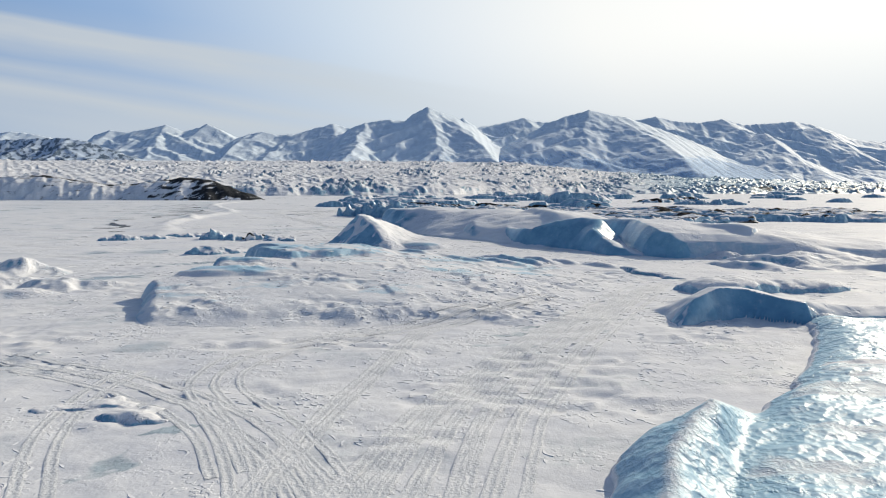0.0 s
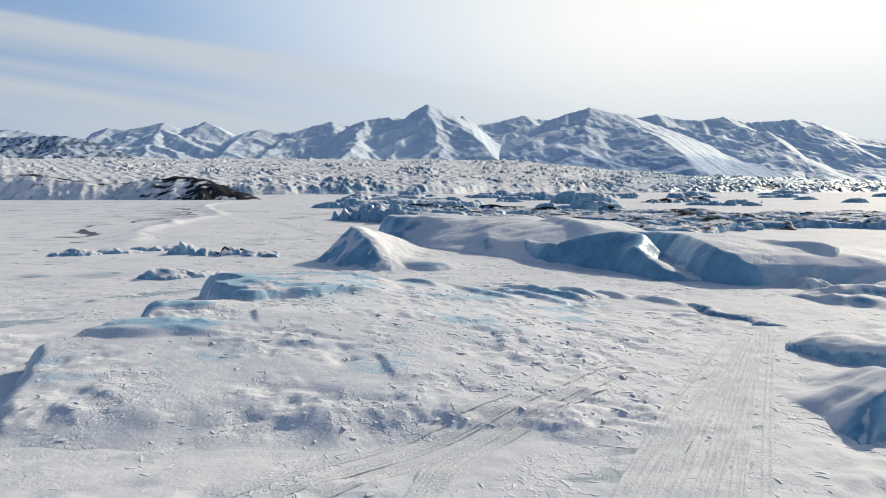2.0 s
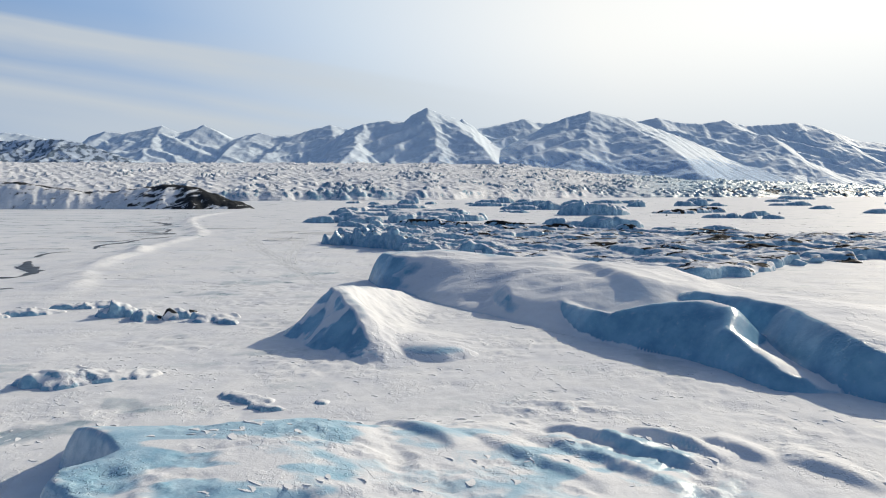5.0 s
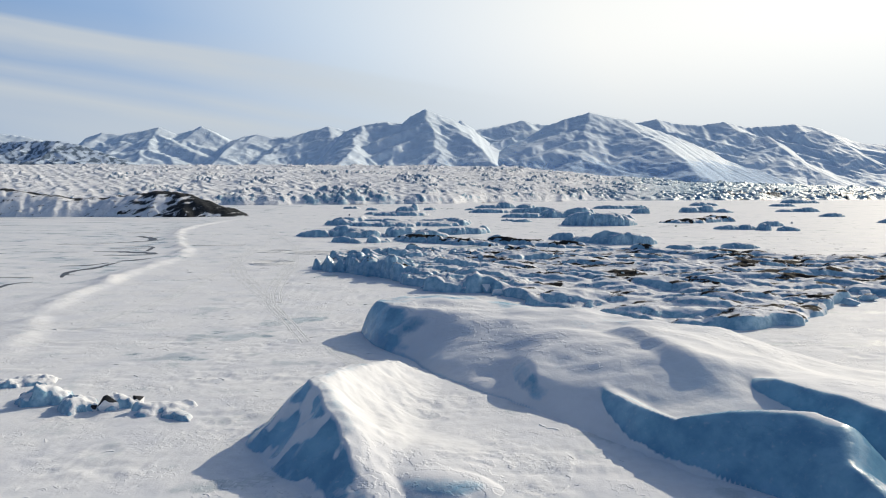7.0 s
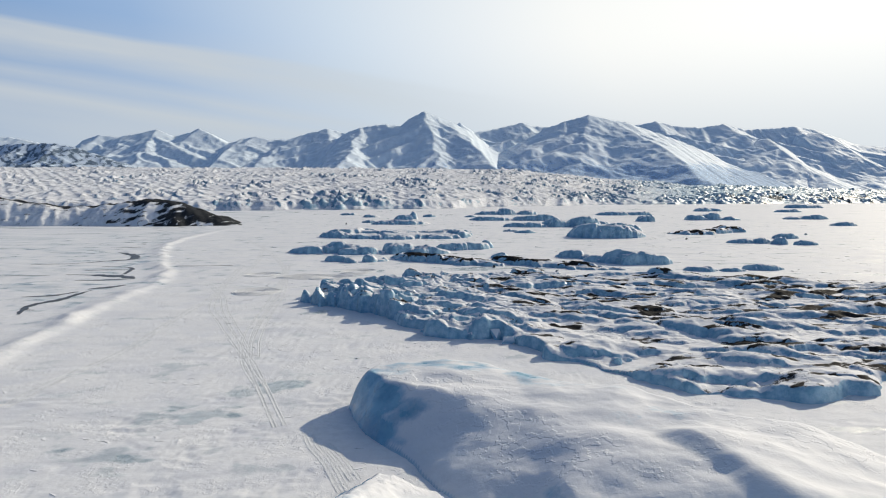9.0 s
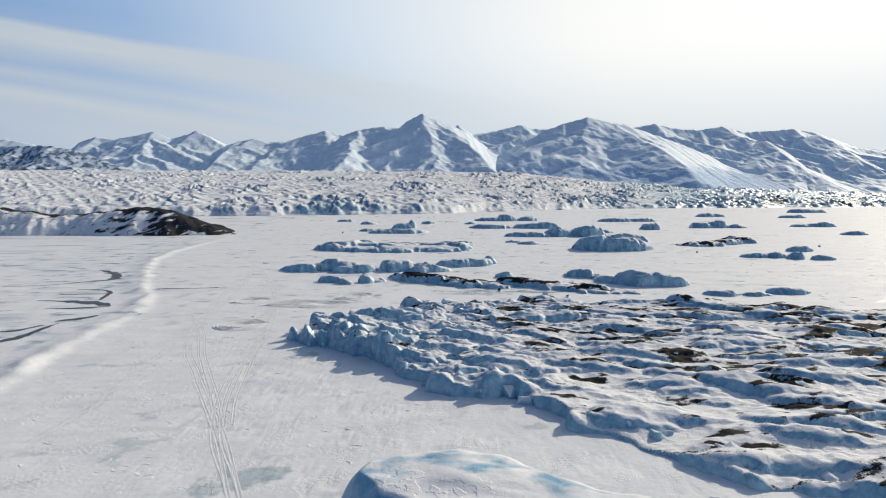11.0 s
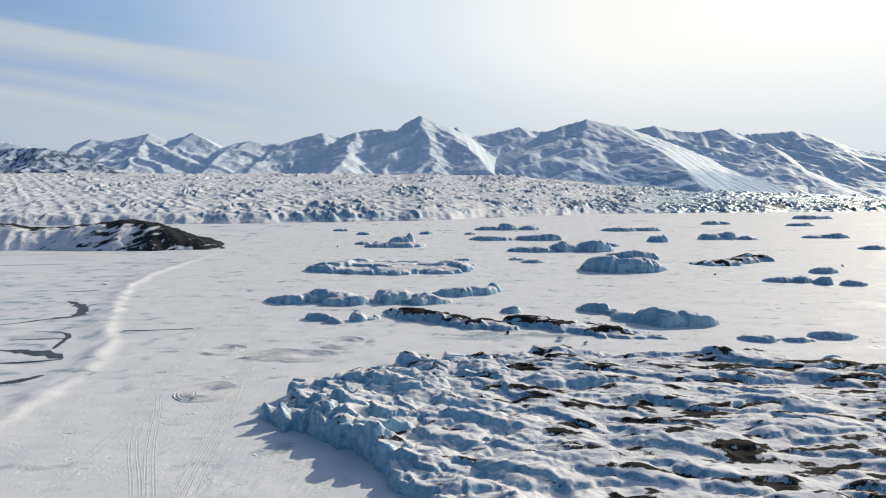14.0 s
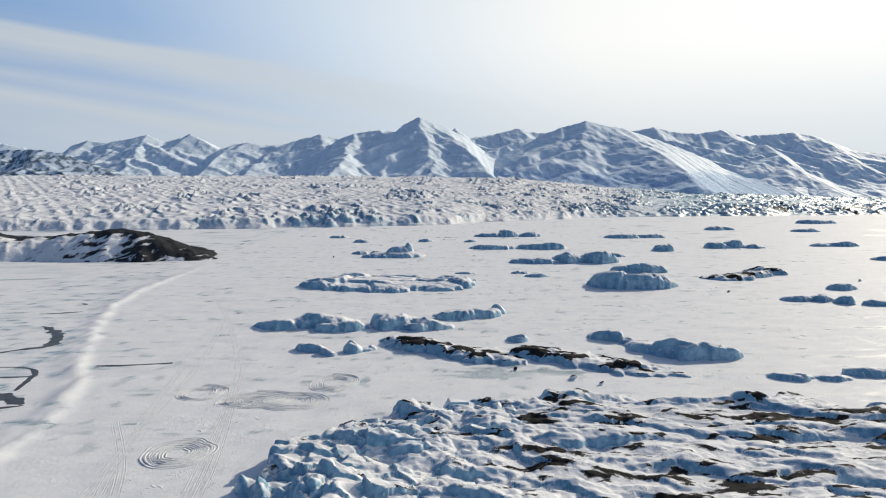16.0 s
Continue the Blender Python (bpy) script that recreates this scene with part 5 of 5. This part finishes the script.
# ---------------------------------------------------------------- loose things
def block_mesh(seed, sx, sy, sz, ice=0.9, dirt=0.0, mat=None):
    """A broken block of ice: the hull of scattered points, bevelled."""
    rnd = random.Random(seed)
    bm = bmesh.new()
    for _ in range(16):
        v = Vector((rnd.uniform(-1, 1), rnd.uniform(-1, 1), rnd.uniform(-1, 1))).normalized() * rnd.uniform(0.75, 1.0)
        bm.verts.new((v.x * sx, v.y * sy, max(v.z, -0.5) * sz))
    hull = bmesh.ops.convex_hull(bm, input=bm.verts)
    bmesh.ops.delete(bm, geom=[g for g in hull["geom_interior"] if isinstance(g, bmesh.types.BMVert)], context="VERTS")
    bmesh.ops.bevel(bm, geom=bm.edges[:], offset=0.24 * min(sx, sy, sz), segments=2, affect="EDGES", profile=0.6, clamp_overlap=True)
    bmesh.ops.recalc_face_normals(bm, faces=bm.faces[:])
    me = bpy.data.meshes.new("ice_block")
    bm.to_mesh(me)
    bm.free()
    me.polygons.foreach_set("use_smooth", [True] * len(me.polygons))
    flat = [v.normal.z for v in me.vertices]
    layer = me.attributes.new("ice", "FLOAT", "POINT")
    layer.data.foreach_set("value", [ice * (1 - 0.75 * max(0.0, min(1.0, (n - 0.35) * 2.5))) for n in flat])
    layer = me.attributes.new("dirt", "FLOAT", "POINT")
    layer.data.foreach_set("value", [dirt * max(0.0, n) for n in flat])
    me.materials.append(mat or RUBBLE)
    return me


def ice_blocks():
    """Blocks that have broken off along the rubble field's edge."""
    rnd = random.Random(5)
    kinds = [block_mesh(500 + k, 1.0, 0.75, 0.8, 0.8, 0.5 * (k % 3 == 0)) for k in range(9)]
    edge = [(-46, 297), (-40, 288), (-30, 278), (-18, 265), (-6, 252), (6, 240), (16, 229), (28, 217), (38, 208), (54, 198), (66, 205), (80, 217), (100, 228), (122, 238)]
    back = [(-44, 302), (-38, 316), (-26, 329), (-14, 341), (10, 346), (40, 349)]
    for line, count in ((edge, 64), (back, 22)):
        for k in range(count):
            f = (k + rnd.uniform(0, 0.8)) / count * (len(line) - 1)
            i = min(int(f), len(line) - 2)
            w = f - i
            size = rnd.uniform(1.2, 4.2) * (1.15 if f < 4 else 0.75)
            cx = line[i][0] * (1 - w) + line[i + 1][0] * w + rnd.uniform(0, 6)
            cy = line[i][1] * (1 - w) + line[i + 1][1] * w + (rnd.uniform(0, 6) if line is edge else -rnd.uniform(0, 5))
            ob = new("ice_block", kinds[rnd.randrange(len(kinds))])
            ob.matrix_world = pose(cx, cy, size * 0.25, rnd.uniform(-12, 12), rnd.uniform(-12, 12), rnd.uniform(0, 360)) @ Matrix.Diagonal((size * 1.3, size, size * 0.85, 1))
            tagged(ob, "broken blue ice block with snow on its top", "ice block", "ice blocks along the rubble field")


ice_blocks()


def dark_rock(x, y, size, seed):
    me = block_mesh(seed, 1.0, 0.8, 0.9, 0.0, 1.4, MORAINE)
    ob = new("rock", me)
    ob.matrix_world = pose(x, y, size * 0.3, 8, -6, seed * 31) @ Matrix.Diagonal((size, size, size, 1))
    return tagged(ob, "dark rock dusted with snow on the ice", "rock")


for n, (x, y, size) in enumerate(((-46.6, 151.2, 1.9), (-44.0, 152.5, 1.2), (-48.6, 150.4, 0.7), (38, 372, 1.6), (46, 366, 1.2), (20, 383, 1.3), (98, 352, 2.2), (-28, 96, 0.35), (300, 610, 1.6), (180, 560, 1.3), (-110, 790, 2.0), (-40, 870, 2.0))):
    dark_rock(x, y, size, 600 + n)


def glide(points, step):
    """A smooth line through points (Catmull-Rom)."""
    p = [np.array(q, float) for q in points]
    p = [2 * p[0] - p[1]] + p + [2 * p[-1] - p[-2]]
    out = []
    for a, b, c, d in zip(p, p[1:], p[2:], p[3:]):
        n = max(2, int(np.linalg.norm(c - b) / step))
        for t in np.linspace(0, 1, n, endpoint=False):
            out.append(0.5 * (2 * b + (c - a) * t + (2 * a - 5 * b + 4 * c - d) * t**2 + (3 * b - a - 3 * c + d) * t**3))
    return np.array(out + [p[-2]])


# ---------------------------------------------------------------- dark leads along the old shore
m_lead, nodes, links, bsdf = material("wet_dark_ice")
pos = position(nodes)
links.new(mixed(nodes, links, remap(nodes, links, tex_noise(nodes, links, pos, 0.5), 0.35, 0.7), (0.018, 0.019, 0.022), (0.06, 0.063, 0.068)), bsdf.inputs["Base Color"])
bsdf.inputs["Roughness"].default_value = 0.45


def lead(line, widths, seed):
    """A dark crack of wet ice along a line, thick where the shore ice has sunk and thin at its tips."""
    mid = glide(line, 1.2)
    tang = np.gradient(mid, axis=0)
    tang /= np.linalg.norm(tang, axis=1, keepdims=True) + 1e-9
    f = np.linspace(0, 1, len(mid))
    run = np.arange(len(mid)) * 1.2
    half = np.interp(f, np.linspace(0, 1, len(widths)), widths) * np.clip(0.85 + 0.9 * fbm(run / 5, run * 0, 3, seed), 0.25, 1.8) * 0.8
    jog = 0.8 * fbm(run / 7, run * 0 + 3, 3, seed + 1) * half
    q = np.array([-1, -0.5, 0, 0.5, 1])
    across = jog[:, None] + half[:, None] * q[None]
    x = mid[:, :1] - tang[:, 1:] * across
    y = mid[:, 1:] + tang[:, :1] * across
    ob = new("dark_lead", sheet_mesh("dark_lead", x, y, ground_at(x, y) + 0.05 + 0.07 * (1 - np.abs(q))[None], None, None, None, m_lead))
    return tagged(ob, "dark wet crack in the snow-covered shore ice", "ice crack", "dark cracks along the shore")


for n, (line, widths) in enumerate((
        ([(-216, 493), (-205, 495.6), (-197, 499.8)], (0.4, 1.5, 2.2, 1.0)),
        ([(-195, 462), (-188, 456.5), (-175.2, 441), (-169, 427), (-170, 419), (-177, 415), (-189, 404), (-206, 400)], (0.8, 2.6, 4.0, 3.2, 3.6, 2.2, 0.8, 0.5, 0.4)),
        ([(-166, 390), (-158, 390), (-149.4, 385), (-145.2, 374.6), (-142, 363)], (0.4, 0.9, 1.4, 1.6, 0.6)),
        ([(-166, 362), (-148.8, 359), (-138.6, 355), (-130.8, 349.6)], (0.6, 1.6, 4.6, 4.4, 1.0)),
        ([(-152, 344), (-141, 345), (-130, 348.5)], (0.4, 1.6, 0.8)),
        ([(-134, 321), (-127, 326), (-124.5, 330)], (0.7, 3.2, 3.0, 0.8)),
        ([(-131.3, 390.7), (-122, 391), (-112, 393.5), (-105.3, 394.6)], (1.2, 1.9, 1.5, 0.9, 1.2)),
        ([(-211, 525), (-206, 520)], (0.8, 2.4, 1.0)),
        ([(-112, 198), (-105.1, 200), (-107.6, 210.6), (-118.7, 224), (-124.8, 234)], (0.6, 1.6, 2.6, 2.4, 1.2)),
        ([(-120.5, 222), (-114, 216), (-109, 212)], (0.5, 1.8, 1.6)),
        ([(-158, 271), (-147, 272.5), (-136.3, 273.4)], (0.3, 0.6, 0.4)),
        ([(-146, 303), (-138, 306), (-134, 315)], (0.5, 1.5, 1.9, 0.7)),
        ([(-98, 181.5), (-93.8, 182.6)], (0.5, 1.2, 0.5)),
        ([(-130, 245), (-134, 259), (-129.7, 263)], (0.6, 1.6, 1.4, 0.5)),
        ([(-131, 280), (-126.9, 280.2)], (0.5, 1.5, 0.6)),
        ([(-127, 273), (-133, 287), (-130.5, 297), (-131, 318)], (0.5, 1.8, 2.4, 1.6, 0.6)),
        ([(-166, 376), (-145.5, 378.7)], (0.4, 1.2, 0.7)),
        ([(-193, 358.4), (-171, 358.3)], (0.3, 0.8, 0.4)))):
    lead(line, widths, 700 + n)


# ---------------------------------------------------------------- tracks of vehicles
m_track, nodes, links, bsdf = material("packed_snow")
pos = position(nodes)
grain, patchy = tex_noise(nodes, links, pos, 5.0, 4.0), tex_noise(nodes, links, pos, 0.5)
links.new(mixed(nodes, links, remap(nodes, links, calc(nodes, links, "ADD", calc(nodes, links, "MULTIPLY", grain, 0.5), calc(nodes, links, "MULTIPLY", patchy, 0.5)), 0.38, 0.62), (0.775, 0.785, 0.80), (0.64, 0.66, 0.68)), bsdf.inputs["Base Color"])
bsdf.inputs["Roughness"].default_value = 0.75
bsdf.inputs["Specular IOR Level"].default_value = 0.16
bump = nodes.new("ShaderNodeBump")
bump.inputs["Strength"].default_value = 0.9
bump.inputs["Distance"].default_value = 0.06
links.new(tex_noise(nodes, links, pos, 7.0, 3.0), bump.inputs["Height"])
links.new(bump.outputs[0], bsdf.inputs["Normal"])


def track(points, gauge=1.3, width=0.30, berm=0.024, step=0.3, group="vehicle tracks", closed=False):
    """Two ruts with thrown-up edges and tread marks across."""
    points = list(points)
    if points[0][1] < 24:
        points.insert(0, (2.2 * points[0][0] - 1.2 * points[1][0], 2.2 * points[0][1] - 1.2 * points[1][1]))
    if points[-1][1] < 24:
        points.append((2.2 * points[-1][0] - 1.2 * points[-2][0], 2.2 * points[-1][1] - 1.2 * points[-2][1]))
    line = glide(points, step)
    tang = np.gradient(line, axis=0)
    tang /= np.linalg.norm(tang, axis=1, keepdims=True) + 1e-9
    side = np.stack([-tang[:, 1], tang[:, 0]], 1)
    track_thing = new("vehicle_track", None)
    track_thing.location = (line[0][0], line[0][1], 0)
    tagged(track_thing, "pair of packed tyre ruts with tread marks in snow", "vehicle track", group)
    for s in (-1, 1):
        off = np.array([-0.95, -0.55, -0.35, 0.35, 0.55, 0.95]) * width
        rise = np.array([-0.03, 1.0, 0.1, 0.1, 1.0, -0.03]) * berm
        wob = np.clip(0.75 + 1.1 * fbm(np.arange(len(line)) * 0.12 + line[0][0], np.zeros(len(line)) + s, 3, 61), 0.05, 1.6)
        x = line[:, :1] + side[:, :1] * (s * gauge / 2 + off[None])
        y = line[:, 1:] + side[:, 1:] * (s * gauge / 2 + off[None])
        tread = (np.arange(len(line)) % 2 * (step < 0.5))[:, None] * np.array([0, 0.05, 0.14, 0.14, 0.05, 0]) * berm
        under = surface_at(x, y)
        z = under.max(1, keepdims=True) * 0.6 + under * 0.4 + 0.012 + rise[None] * wob[:, None] + tread
        me = sheet_mesh("rut", x, y, z, None, None, None, m_track, tuple(track_thing.location))
        rut = new("rut", me)
        rut.parent = track_thing
        tagged(rut, "packed snow rut with tread marks")
    return track_thing


track([(-4.1, 23.3), (-2.7, 27.6), (-0.8, 33.6), (2.9, 41.4), (8.3, 51.1), (15.8, 61.9)], 0.9, 0.4)
track([(-2.1, 23.3), (-1.1, 27.6), (0.5, 33.6), (5.1, 45.1), (12.1, 57.8), (24.6, 77.2)])
track([(-0.3, 23.3), (0.5, 27.6), (2.1, 33.6), (6.2, 42.8), (13.0, 54.8), (25.5, 75.8)], 1.2)
track([(1.1, 23.3), (2.1, 27.6), (3.8, 33.6), (8.5, 44.3), (16.0, 58.5), (27.7, 79.1)], 1.25)
track([(2.7, 23.3), (3.7, 27.6), (5.4, 33.6), (10.9, 45.9), (17.9, 59.4), (29.3, 80.5)], 1.1)
track([(-3.2, 22), (-1.8, 27.6), (-0.1, 33.6), (4.2, 43.3), (11.1, 54.8), (21, 70)], 0.7, 0.35)
track([(0.4, 22), (1.4, 28), (3.0, 34), (8, 45), (15, 57), (26, 76)], 0.6, 0.3)
track([(3.1, 59.9), (-3.2, 54.3), (-7.8, 51.1), (-11.0, 48.5), (-13.7, 45.6), (-15.2, 42.1), (-15.2, 38.2), (-13.6, 35.0), (-10.2, 30.7), (-7.2, 26.7), (-5.3, 23.3)], 1.5)
track([(12, 68), (4.1, 59.2), (-2.6, 53.3), (-7.0, 50.1), (-10.2, 47.3), (-12.6, 44.4), (-13.9, 41.3), (-13.7, 38.6), (-12.2, 35.6), (-9.0, 31.7), (-6.0, 27.2), (-4, 23)], 1.5)
track([(-2.1, 51.5), (-4.6, 40.1), (-5.9, 34.1), (-6.6, 29.9), (-7.1, 26.4), (-7.4, 23.3)], 0.8, 0.4)
track([(9, 63), (2.5, 56.5), (-2.1, 50.5), (-4.6, 40.1)], 0.8, 0.4)
track([(-32.5, 44.6), (-25.8, 41.6), (-19.6, 38.6), (-14.7, 35.3), (-10.8, 31.5), (-7.4, 27.6), (-4.7, 23.3)])
track([(-34, 43.4), (-26.4, 40.3), (-20.2, 37.2), (-15.5, 33.9), (-11.8, 30), (-9, 25)])
track([(-16.2, 23.3), (-18.6, 27.6), (-20.2, 31.9), (-21.0, 36.6), (-20.6, 40.7)], 1.2)
track([(-7.8, 23.3), (-8.8, 25.8), (-10.7, 29.6), (-13.5, 34.1)], 1.1)
FAR = dict(gauge=1.5, width=0.42, berm=0.045, step=0.8)
track([(-29.5, 185.8), (-37.0, 203.2), (-45.7, 221.8), (-53.1, 247.9), (-58.4, 282.3), (-66.9, 336.5), (-78.5, 393.8)], **FAR)
track([(-35.6, 200.1), (-45.1, 221.8), (-62.9, 257.9), (-76.5, 287.2), (-89.0, 336.6), (-100.4, 394.0)], **FAR)
track([(-76.9, 194.2), (-76.5, 210.2), (-75.5, 233.8), (-78.7, 265.4), (-81.2, 297.6), (-86.4, 329.1), (-97.2, 405.1), (-125.1, 519.0)], **FAR)
track([(-44.9, 225.5), (-49.6, 243.2), (-54.7, 271.7), (-59.5, 305.9), (-67.3, 342.5), (-74.5, 372.6)], **FAR)
track([(-46.2, 225.6), (-53.7, 243.2), (-68.4, 275.9), (-80.2, 306.2), (-95.7, 334.3)], **FAR)
track([(-59.4, 290.9), (-65.5, 324.7), (-71.4, 356.7), (-82.2, 396.5), (-115.6, 484.7), (-174.0, 611.9)], **FAR)
track([(-16.8, 165.4), (-20.1, 173.1), (-23.0, 178.5), (-24.6, 182.5)], 1.0, 0.4)
track([(-15.8, 168.3), (-18.9, 174.8), (-21.6, 179.4)], 1.0, 0.4)
# rings where vehicles spun round on the ice
for n, (cx, cy, r, turns, sx, sy) in enumerate(((-70.3, 313.4, 7.5, 4, 1, 1), (-62, 352, 8, 2, 1.3, 0.9), (-52, 351, 9, 2, 1.2, 0.8), (-42, 369, 7.5, 2, 1, 1.2), (-82, 359, 6, 1, 1.2, 1.2), (-66, 350, 5, 2, 1.6, 0.7))):
    rnd = random.Random(800 + n)
    pts = []
    for k in range(turns * 14 + 5):
        a = k / 14 * 2 * math.pi
        rr = r * (0.45 + 0.55 * (k / (turns * 14))) * rnd.uniform(0.93, 1.07)
        pts.append((cx + math.cos(a) * rr * sx, cy + math.sin(a) * rr * sy))
    track(pts, 1.5, 0.7, 0.22, 0.8)


# ---------------------------------------------------------------- loose crust flakes
def crust_flakes(count, area, seed, size, name, cluster=9.0):
    """Thin tilted flakes of wind crust, too many to count."""
    rnd = np.random.default_rng(seed)
    verts, faces = [], []
    made = 0
    while made < count:
        x, y = rnd.uniform(area[0], area[1]), rnd.uniform(area[2], area[3])
        if gnoise(np.array([x / cluster]), np.array([y / cluster * 1.3]), seed)[0] < rnd.uniform(-0.1, 0.4):
            continue
        a, ln = rnd.normal(-0.84, 0.7), rnd.uniform(0.35, 1.0) * size
        g = float(surface_at(x, y))
        bend, w, h = rnd.uniform(-0.6, 0.6), ln * rnd.uniform(0.7, 1.2), ln * rnd.uniform(0.05, 0.10)
        base = len(verts)
        n = 5
        for k in range(n):
            t = k / (n - 1) * 2 - 1
            px, py = t * ln, bend * ln * (t * t - 0.4)
            taper = 1 - 0.75 * t * t
            jag = rnd.uniform(0.75, 1.2)
            for q, hh in ((-0.05, -0.06), (0.0, h * taper * jag), (w * taper + 0.05, -0.03)):
                lx, ly = px, py + q
                verts.append((x + lx * math.cos(a) - ly * math.sin(a), y + lx * math.sin(a) + ly * math.cos(a), g + hh))
        for k in range(n - 1):
            for r in range(2):
                i = base + k * 3 + r
                faces.append((i, i + 3, i + 4, i + 1))
        made += 1
    me = bpy.data.meshes.new(name)
    me.from_pydata(verts, [], faces)
    me.update()
    me.materials.append(GROUND)
    return tagged(new(name, me), "scattered flakes of wind-broken snow crust", "snow crust", kind="stuff")


crust_flakes(1500, (-32, 26, 20, 58), 3, 0.38, "snow_crust", 6)
crust_flakes(1300, (-60, 60, 58, 130), 4, 0.6, "snow_crust", 9)
crust_flakes(420, (-95, 40, 130, 300), 5, 1.0, "snow_crust", 22)
crust_flakes(400, (-80, 260, 300, 640), 7, 1.6, "snow_crust", 45)
crust_flakes(700, (-28, 26, 54, 82), 6, 0.42, "snow_crust", 5)
